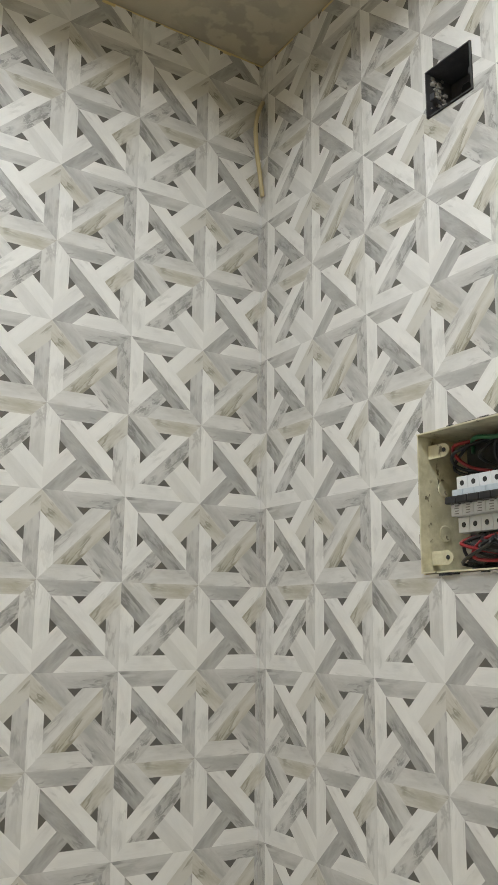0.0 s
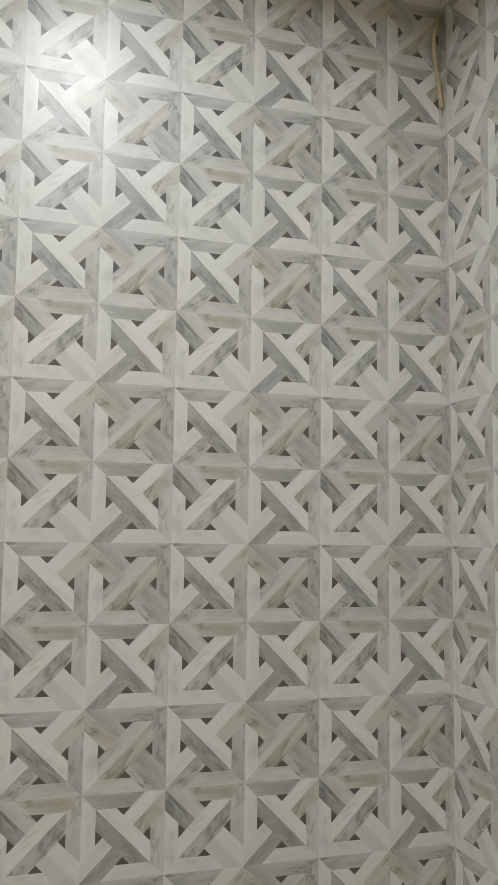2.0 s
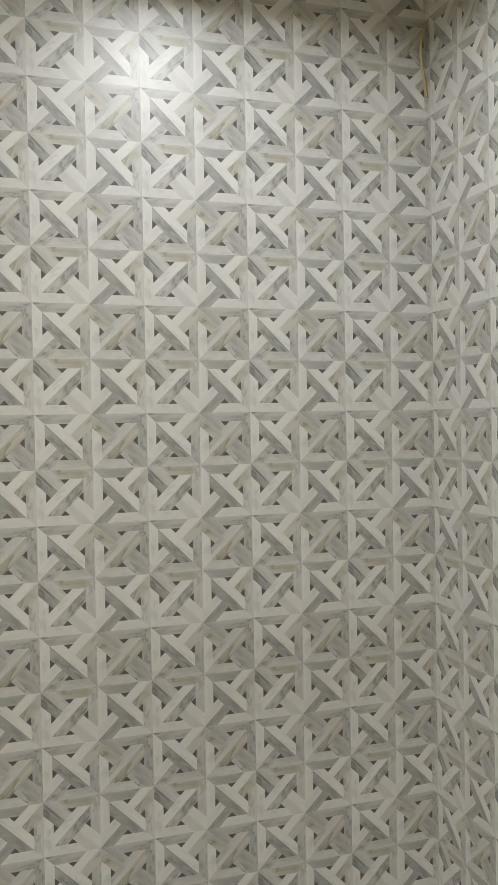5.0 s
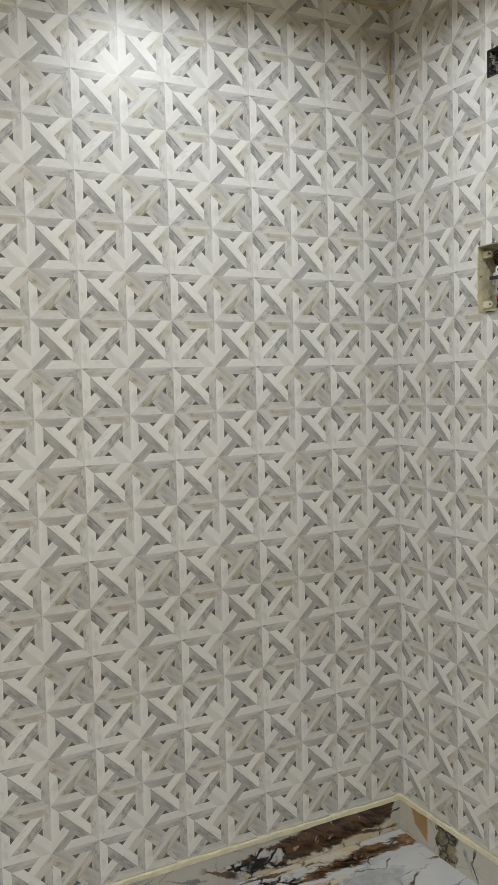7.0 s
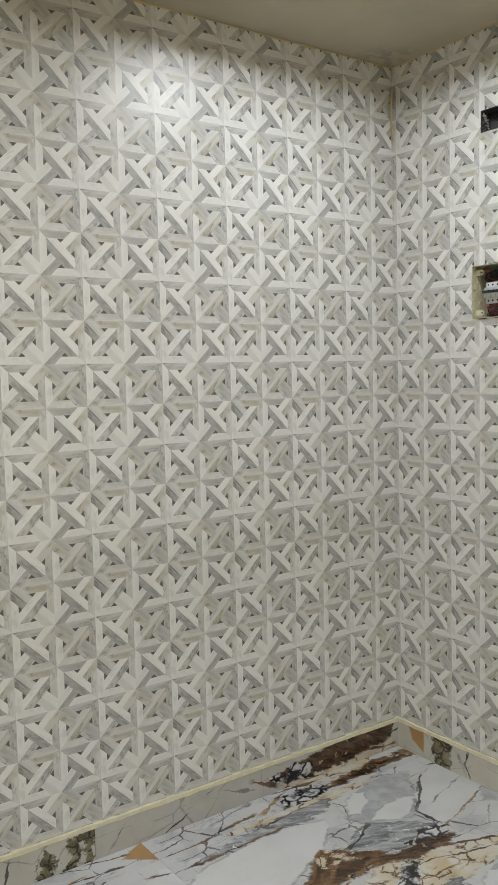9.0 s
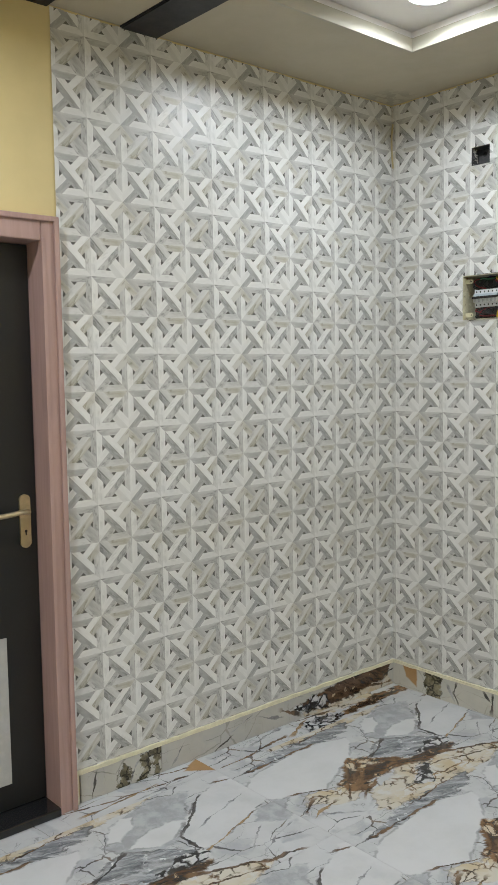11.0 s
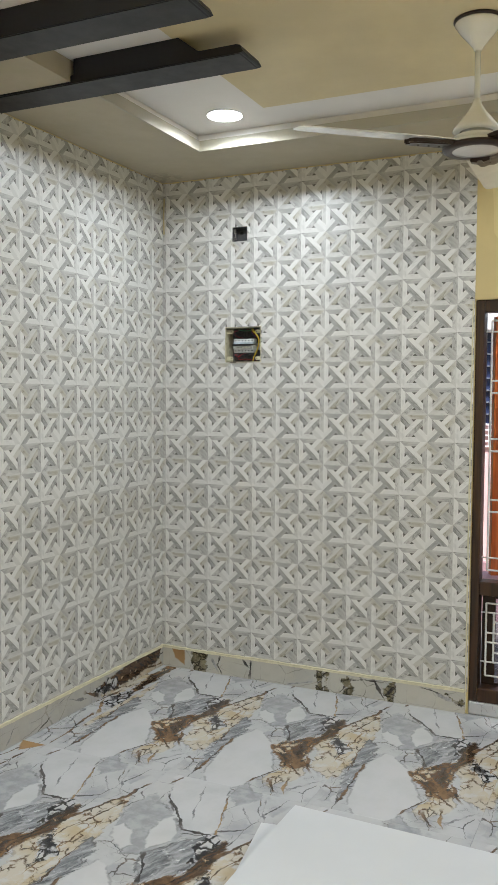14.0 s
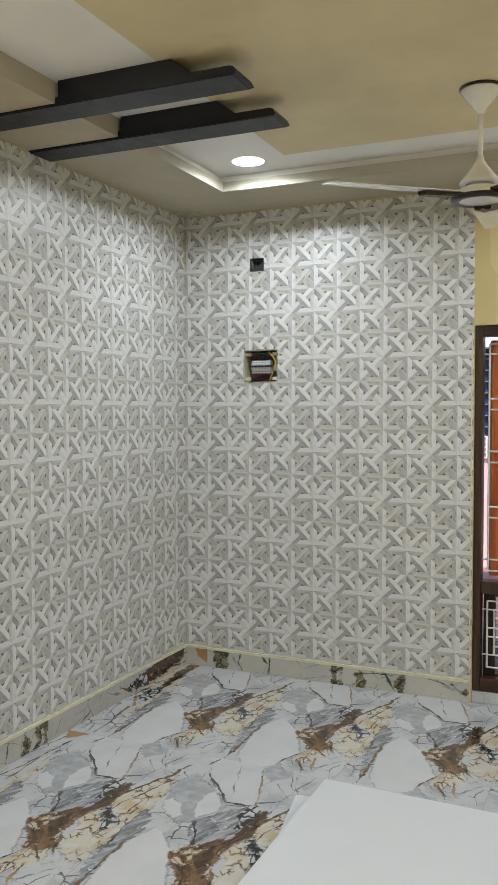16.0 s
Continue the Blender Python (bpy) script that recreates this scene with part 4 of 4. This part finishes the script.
for k in range(6):
    y = 0.056 - 0.0192 * k
    bm = block(0.022, 0.058, y - 0.0094, y + 0.0094, 0.052, 0.072, 0.0008)
    box(bm, 0.022, 0.058, y - 0.0094, y + 0.0094, 0.107, 0.125, 0.0008)
    box(bm, 0.010, 0.058, y - 0.0094, y + 0.0094, 0.0722, 0.090, 0.0008)
    br = part("breaker", bm, PALE_PLASTIC, db, "pale grey miniature breaker")
    part("upper_shoulder", block(0.012, 0.056, y - 0.0092, y + 0.0092, 0.0968, 0.1068, 0.001), BLUE_PLASTIC, br)
    part("toggle", block(-0.002, 0.030, y - 0.0092, y + 0.0092, 0.0868, 0.0965, 0.0018), DARK_PLASTIC, br, "black toggle, switched down")
    part("toggle_stop", block(0.005, 0.028, y - 0.0070, y - 0.0005, 0.0855, 0.0895, 0.0008), PALE_PLASTIC, br)
    for z in (0.062, 0.116):
        bm = lathe([(0, 0.0006), (0.0030, 0.0006), (0.0036, 0.0)], 12)
        s = part("terminal_screw", bm, DARK_PLASTIC, br)
        s.matrix_basis = pose(0.0219, y, z, 0, -90, 0)
    bm = bmesh.new()
    for n in range(4):
        box(bm, 0.0092, 0.0097, y - 0.004, y + 0.003 - 0.0012 * (n % 2), 0.0745 + 0.0033 * n, 0.0757 + 0.0033 * n)
    part("printed_mark", bm, PRINT_BAR, br)
rnd = random.Random(11)


def wire(colour, ctrl, r=0.0023):
    return part("wire", tube(curve_points(ctrl, 7), r, 7), WIRE[colour], db, colour + " wire", True)


for n in range(14):
    c = ("black", "black", "blue", "black", "red", "black", "black", "blue", "black", "red", "black", "black", "black", "black")[n]
    y0 = rnd.uniform(-0.070, 0.060)
    wire(c, [(0.056, 0.052 - 0.0192 * (n % 6), 0.124), (0.035, y0 + rnd.uniform(-0.02, 0.02), 0.138), (rnd.uniform(0.008, 0.04), y0, 0.158 + rnd.uniform(-0.010, 0.012)), (0.04, y0 - rnd.uniform(0.0, 0.04), 0.172), (0.07, rnd.uniform(-0.06, 0.03), 0.181)])
for n in range(16):
    c = ("black", "black", "black", "red", "black", "black", "black", "black")[n % 8]
    y0 = rnd.uniform(-0.075, 0.050)
    wire(c, [(0.045, 0.052 - 0.0192 * (n % 6), 0.054), (0.022, y0 + 0.01, 0.042), (rnd.uniform(0.004, 0.03), y0 - rnd.uniform(-0.03, 0.03), 0.024 + rnd.uniform(-0.008, 0.010)), (0.03, rnd.uniform(-0.075, 0.070), 0.013), (0.066, rnd.uniform(-0.07, 0.05), 0.010)])
wire("yellow", [(0.06, -0.020, 0.178), (0.015, -0.045, 0.166), (0.002, -0.078, 0.140), (0.004, -0.088, 0.110), (0.010, -0.074, 0.060), (0.004, -0.060, 0.030), (0.012, -0.050, 0.006)], 0.0032)
wire("yellow", [(0.05, -0.030, 0.180), (0.010, -0.058, 0.160), (0.006, -0.084, 0.128)], 0.0030)
wire("green", [(0.05, 0.060, 0.160), (0.02, 0.030, 0.170), (0.02, -0.010, 0.166), (0.05, -0.04, 0.178)], 0.003)
# black strips as the shade in the slits where cut paper stands off the box
gap_outline = [(0.012, 0.0), (0.030, 0.0022), (0.060, 0.0034), (0.085, 0.0026), (0.112, 0.0040), (0.140, 0.0022), (0.150, 0.0)]
part("gap_shade", prism([(HW + 0.0004, z) for z, g in gap_outline] + [(HW + 0.0006 + g, z) for z, g in gap_outline[::-1]], 0, -0.0042, -0.0032), DARK_PLASTIC, db, "black strip for the shaded slit beside the box")
part("gap_shade", prism([(y, BH + g) for y, g in ((-0.09, 0.0003), (0.02, 0.0003), (0.06, 0.0003))] + [(y, BH + g) for y, g in ((0.06, 0.0008), (0.02, 0.0032), (-0.09, 0.0024))], 0, -0.0042, -0.0032), DARK_PLASTIC, db, "black strip for the shaded slit above the box")
# chipped plaster round the box
for n in range(22):
    edge, a = n % 4, rnd.uniform(0.01, 0.16)
    l, h = rnd.uniform(0.006, 0.02), rnd.uniform(0.001, 0.0035)
    if edge < 2:
        y, z0, z1 = (HW if edge == 0 else -HW - h), a, a + l
        bm = block(-0.0075, -0.0015, y, y + h, z0, min(z1, BH))
    else:
        z = -h if edge == 2 else BH
        bm = block(-0.0075, -0.0015, -HW + a, min(-HW + a + l, HW), z, z + h)
    part("plaster_chip", bm, DARK_PLASTIC if n % 3 else PLASTER, db)

# ---- empty socket box above it ----
sb = thing("socket_back_box", (0.0, (SOCKET[0] + SOCKET[1]) / 2, SOCKET[2]), "empty dark metal socket back box in the wall", "back box")
SW2, SH2 = (SOCKET[1] - SOCKET[0]) / 2 - 0.0008, SOCKET[3] - SOCKET[2] - 0.0016
bm = bmesh.new()
box(bm, 0.045, 0.047, -SW2, SW2, 0.0008, SH2)
for s in (-1, 1):
    box(bm, -0.006, 0.045, min(s * SW2, s * (SW2 - 0.0015)), max(s * SW2, s * (SW2 - 0.0015)), 0.0008, SH2)
box(bm, -0.006, 0.045, -SW2 + 0.0015, SW2 - 0.0015, 0.0008, 0.0023)
box(bm, -0.006, 0.045, -SW2 + 0.0015, SW2 - 0.0015, SH2 - 0.0015, SH2)
part("body", bm, GALV, sb)
for y, z in ((-0.024, 0.024), (0.012, 0.050)):
    k = part("knockout_hole", lathe([(0, 0.001), (0.009, 0.001), (0.0105, 0.0)], 18), DARK_PLASTIC, sb)
    k.matrix_basis = pose(0.0448, y, z, 0, -90, 0)
for s in (-1, 1):
    part("screw_lug", block(0.000, 0.004, min(s * (SW2 - 0.002), s * (SW2 - 0.010)), max(s * (SW2 - 0.002), s * (SW2 - 0.010)), 0.030, 0.040, 0.001), GALV, sb)
for n in range(34):
    z = rnd.uniform(0.002, SH2 - 0.004)
    r = rnd.uniform(0.001, 0.0032)
    x = rnd.uniform(0.0, 0.03)
    part("mortar_crumb", block(x, x + 2 * r, SW2 - 0.0015 - r, SW2 - 0.0012, z, z + 1.6 * r), PLASTER, sb)

# ---- loose cable end in the corner ----
bm = tube(curve_points([(-0.006, -0.010, 2.585), (-0.020, -0.018, 2.560), (-0.030, -0.022, 2.520), (-0.024, -0.018, 2.470), (-0.012, -0.012, 2.425), (-0.007, -0.011, 2.392)], 8), 0.0042, 8)
tagged(obj_from("loose_cable", bm, WIRE["cream"], smooth=True), "short cream cable end hanging in the wall corner", "cable")

# ---- door ----
door = tagged(new("door_1"), "closed black door in a mauve painted timber frame", "door", kind="structure")
FO, FI = 0.034, 0.064
for name, x0, x1, z0, z1 in (("jamb", DOOR[1] - FI, DOOR[1], 0.0, DOOR[2]), ("jamb", DOOR[0], DOOR[0] + FI, 0.0, DOOR[2]), ("head", DOOR[0] + FI, DOOR[1] - FI, DOOR[2] - 0.075, DOOR[2])):
    bm = block(x0, x1, -FO, 0.115, z0, z1, 0.004)
    part(name, bm, MAUVE, door)
for x0, x1 in ((DOOR[1] - 0.020, DOOR[1] - 0.001), (DOOR[0] - 0.004, DOOR[0] + 0.016)):
    part("moulding", block(x0, x1, -FO - 0.009, -FO - 0.0005, 0.0, DOOR[2] + 0.004, 0.004), MAUVE, door)
part("moulding", block(DOOR[0] + 0.0165, DOOR[1] - 0.0165, -FO - 0.009, -FO - 0.0005, DOOR[2] - 0.014, DOOR[2] + 0.004, 0.004), MAUVE, door)
for x0, x1 in ((DOOR[1] - FI, DOOR[1] - FI + 0.012), (DOOR[0] + FI - 0.012, DOOR[0] + FI)):
    part("inner_bead", block(x0, x1, -FO - 0.004, -FO + 0.006, 0.0, DOOR[2] - 0.066, 0.002), MAUVE, door)
lx0, lx1 = DOOR[0] + FI + 0.002, DOOR[1] - FI - 0.002
leaf = part("door_leaf", block(lx0, lx1, 0.062, 0.100, 0.032, DOOR[2] - 0.078, 0.002), DOOR_BLACK, door, "black laminated door leaf")
part("light_panel", block(lx0 + 0.14, lx1 - 0.125, 0.058, 0.0615, 0.12, 0.62, 0.001), plain("pale_laminate", (0.45, 0.45, 0.44), 0.35), leaf, "pale inset panel")
px = lx1 - 0.044
plate = prism([(px - 0.019, 0.925), (px - 0.019, 1.078), (px - 0.012, 1.088), (px, 1.092), (px + 0.012, 1.088), (px + 0.019, 1.078), (px + 0.019, 0.925), (px + 0.012, 0.915), (px, 0.911), (px - 0.012, 0.915)], 1, 0.054, 0.0618)
handle = part("handle", plate, BRASS, leaf, "brass lever handle and plate")
hb = tube([(px, 0.055, 1.035), (px, 0.028, 1.035)], 0.009, 12)
tube(curve_points([(px, 0.026, 1.035), (px - 0.03, 0.022, 1.037), (px - 0.08, 0.024, 1.032), (px - 0.125, 0.030, 1.030)]), 0.0085, 10, hb)
part("lever", hb, BRASS, leaf, smooth=True)
kb = lathe([(0, 0.0), (0.005, 0.0), (0.005, 0.001), (0, 0.001)], 12)
box(kb, -0.0022, 0.0022, -0.014, 0.0, 0.0, 0.001)
k = part("keyhole", kb, DARK_PLASTIC, leaf)
k.matrix_basis = pose(px, 0.0539, 0.968, 90, 0, 0)
part("threshold", block(DOOR[0] + 0.002, DOOR[1] - FI - 0.002, -0.045, 0.20, 0.001, 0.030, 0.004), GRANITE, door, "black granite threshold")
part("backing", block(DOOR[0] - 0.05, DOOR[1] + 0.05, T + 0.002, T + 0.05, -0.1, DOOR[2] + 0.1), DOOR_BLACK, door)

# ---- window: dark frame, steel grilles, an opened teak casement ----
win = tagged(new("window_1"), "tall dark timber window with white steel grilles", "window", kind="structure")
FX0, FX1 = 0.008, 0.095  # frame's depth in the wall
y0, y1, zt = WIN[0], WIN[1], WIN[3]
yj = -1.737
for name, a, b, c, d in (("jamb", yj, y1 - 0.001, 0.062, zt), ("jamb", y0, y0 + 0.06, 0.062, zt), ("mullion", -2.42, -2.365, 0.062, zt), ("head", y0 + 0.0605, yj - 0.0005, zt - 0.056, zt)):
    part(name, block(FX0, FX1, a, b, c, d, 0.004), WENGE, win)
for a, b in ((y0 + 0.0605, -2.4205), (-2.3645, yj - 0.0005)):
    part("transom", block(FX0, FX1, a, b, 0.575, 0.640, 0.004), WENGE, win)
    part("bottom_rail", block(FX0, FX1, a, b, 0.062, 0.128, 0.004), WENGE, win)


def grille(ya, yb, heights, x, lugs):
    """Welded round-rod grille: two uprights, rods at the given heights, and short lugs into the frame."""
    bm = bmesh.new()
    r = 0.0050
    za, zb = min(heights), max(heights)
    way = (yb - ya) / abs(yb - ya)
    for y in (ya, yb):
        tube([(x, y, za), (x, y, zb)], r, 6, bm)
    for z in heights:
        tube([(x + 0.001, ya, z), (x + 0.001, yb, z)], r, 6, bm)
    for y in ((ya + yb) / 2, ya + 0.11 * way):
        tube([(x, y, zb), (x, y, zb + 0.05)], r * 0.9, 6, bm)
        tube([(x, y, za), (x, y, za - 0.05)], r * 0.9, 6, bm)
    if lugs:
        for z in (za, zb):
            tube([(x, ya - lugs * way, z), (x, ya, z)], r * 0.9, 6, bm)
            tube([(x, yb, z), (x, yb + lugs * way, z)], r * 0.9, 6, bm)
    return bm


def fill(stops, n):
    """The stops from the top down, with n even steps put between them."""
    return [a + (b - a) * k / n for a, b in stops for k in range(1, n)]


PAIRS = (1.589, 1.532, 1.315, 1.257, 1.026, 0.969)
for ya, yb in ((-1.765, -2.335), (-2.452, -2.99)):
    part("grille", grille(ya, yb, (1.872, *PAIRS, 0.690), 0.055, 0.0), ROD, win, "white steel grille")
    part("grille", grille(ya - 0.055, yb + 0.055, (1.820, 0.748, *fill([(1.820, 1.589), (1.532, 1.315), (1.257, 1.026), (0.969, 0.748)], 4)), 0.062, 0.085), ROD, win, "white steel grille")
    part("grille", grille(ya, yb, (0.530, 0.388, 0.342, 0.180), 0.055, 0.0), ROD, win, "white steel grille")
    part("grille", grille(ya - 0.035, yb + 0.035, (0.484, 0.440, 0.291, 0.245), 0.062, 0.06), ROD, win, "white steel grille")
# casement leaf, hung on the jamb and pushed outwards
leaf2 = part("casement", block(-0.02, 0.02, -0.058, 0.0, 0.0, 1.24, 0.003), TEAK, win, "opened varnished orange teak casement")
leaf2.matrix_basis = pose(0.118, -1.766, 0.655, 0, 0, 26)
for a, b, c, d in ((-0.56, -0.485, 0.0, 1.24), (-0.4845, -0.0585, 0.0, 0.075), (-0.4845, -0.0585, 1.165, 1.24)):
    part("casement_rail", block(-0.02, 0.02, a, b, c, d, 0.003), TEAK, leaf2)
g = part("glass_pane", block(-0.002, 0.002, -0.484, -0.059, 0.0755, 1.1645), GLASS, leaf2)
g.visible_shadow = False
hk = tube(curve_points([(-0.024, -0.030, 0.66), (-0.040, -0.032, 0.64), (-0.034, -0.040, 0.60), (-0.026, -0.034, 0.57), (-0.034, -0.024, 0.56)]), 0.003, 7)
part("window_stay", hk, BRASS, leaf2, smooth=True)
bm = block(0.004, T - 0.002, y0 + 0.002, y1 - 0.002, 0.0, 0.060, 0.002)
layer = bm.loops.layers.uv.new("slab")
for f in bm.faces:
    for l in f.loops:
        l[layer].uv = (0.1 - l.vert.co.x + l.vert.co.z, 0.2 - l.vert.co.y)
part("threshold_tile", bm, MARBLE, win, "veined marble tile threshold")
for ya, yb in ((-2.364, -1.738), (-2.989, -2.421)):
    low = part("lower_casement", block(0.102, 0.128, yb - 0.062, yb, 0.064, 0.598, 0.002), WENGE, win, "dark timber lower casement")
    for a, b, c, d in ((ya, ya + 0.062, 0.064, 0.598), (ya + 0.0625, yb - 0.0625, 0.064, 0.135), (ya + 0.0625, yb - 0.0625, 0.545, 0.598)):
        part("casement_rail", block(0.102, 0.128, a, b, c, d, 0.002), WENGE, low)
    pane = part("glass_pane", block(0.113, 0.117, ya + 0.0625, yb - 0.0625, 0.1355, 0.5445), GLASS, low)
    pane.visible_shadow = False
part("sill", block(0.106, 0.30, y0, y1, 0.600, 0.638, 0.003), PINK, win, "pink painted outer sill")

# ---- outside: the neighbouring house and the ground between ----
GX = 3.2
rndp = random.Random(21)
bm = bmesh.new()
prev = None
for k in range(15):
    z = WIN[3] + 0.003 + (SOFFIT - 0.004 - WIN[3] - 0.003) * k / 14
    e = -1.690 - 0.075 - (0.035 if k < 6 else 0.0) - rndp.uniform(0, 0.012)
    cur = [bm.verts.new((-0.0022, -1.690, z)), bm.verts.new((-0.0022, e, z))]
    if prev:
        bm.faces.new((prev[0], cur[0], cur[1], prev[1]))
    prev = cur
part("touch_up_paint", bm, paint("deeper_yellow_touch_up", (0.60, 0.48, 0.23), 0.5), wall_e, "deeper yellow touch-up paint")
tagged(obj_from("ground", block(T + 0.01, 60, -60, 60, -0.5, -0.35), paint("dusty_concrete", (0.17, 0.155, 0.14), 0.85, 0.15, 0.5, 6)), "dusty concrete ground outside", "ground", kind="structure")
house = thing("neighbour_house", (GX, -1.9, -0.35), "pink painted neighbouring house with a white ledge", "house")
HL, HR = -3.6, 3.4
part("wall", block(0.0, 4.0, HL, HR, 0.0, 1.64), PINK, house)
part("plinth", block(-0.05, -0.001, HL, HR, 0.001, 0.50, 0.006), plain("dull_mauve_plinth", (0.34, 0.20, 0.21), 0.7), house, "dull mauve plinth")
part("upper_glazing", block(0.05, 4.0, HL, HR, 1.641, 2.42), DARK_GLASS, house, "dark blue glazed upper storey")
part("eave", block(-0.12, 4.0, HL, HR, 2.422, 2.75, 0.01), HOUSE_WHITE, house, "white rendered eave")
for n in range(8):
    y = HL + 0.02 + 0.88 * n
    part("window_bar", block(-0.001, 0.048, y, y + 0.05, 1.645, 2.418), HOUSE_WHITE, house)
for n in range(7):
    part("louvre", block(0.006, 0.046, HL, HR, 1.73 + 0.10 * n, 1.738 + 0.10 * n), plain("grey_louvre", (0.20, 0.22, 0.26), 0.4), house)
lat = bmesh.new()
for k in range(6):
    box(lat, -0.03, -0.012, 0.046 * k, 0.046 * k + 0.012, 0.0, 0.196)
for k in range(5):
    box(lat, -0.031, -0.011, 0.0, 0.242, 0.046 * k, 0.046 * k + 0.012)
lat_me = part("lattice", lat, HOUSE_WHITE, house, "white square lattice vent")
lat_me.location = (0, 0.34, 1.46)
for n in (-1, 1, 2, 3, 4, 5):
    again = lat_me.copy()
    scene.collection.objects.link(again)
    again.location = (0, 0.34 - 0.27 * n, 1.46)

# ---- white boards lying on the floor ----
def sheet(corner, ang, lx, ly, z, thick, lift):
    """A thin board, corner at its north-east, turned by ang and a little bowed."""
    n, m = 10, 8
    bm = bmesh.new()
    grid = {}
    for s in (0, 1):
        for i in range(n + 1):
            for j in range(m + 1):
                u, v = i / n, j / m
                bow = lift * (math.cos(math.pi * u * 0.9) * 0.5 + 0.5) * (1 - 0.5 * v)
                grid[s, i, j] = bm.verts.new((-u * lx, -v * ly, bow + thick * s))
    for i in range(n):
        for j in range(m):
            bm.faces.new([grid[1, i, j], grid[1, i, j + 1], grid[1, i + 1, j + 1], grid[1, i + 1, j]])
            bm.faces.new([grid[0, i, j], grid[0, i + 1, j], grid[0, i + 1, j + 1], grid[0, i, j + 1]])
    rim = [(i, 0) for i in range(n)] + [(n, j) for j in range(m)] + [(i, m) for i in range(n, 0, -1)] + [(0, j) for j in range(m, 0, -1)]
    for a, b in zip(rim, rim[1:] + rim[:1]):
        bm.faces.new([grid[0, *a], grid[0, *b], grid[1, *b], grid[1, *a]])
    bmesh.ops.recalc_face_normals(bm, faces=bm.faces)
    ob = obj_from("foam_board", bm, BOARD)
    ob.matrix_world = pose(corner[0], corner[1], z, 0, 0, ang)
    return tagged(ob, "large plain white foam board lying on the tiled floor", "board", "white boards on the floor")


sheet((-1.430, -1.264), 10.0, 1.20, 2.2, 0.001, 0.022, 0.0)
sheet((-1.360, -1.362), -1.0, 1.22, 2.1, 0.024, 0.022, 0.030)
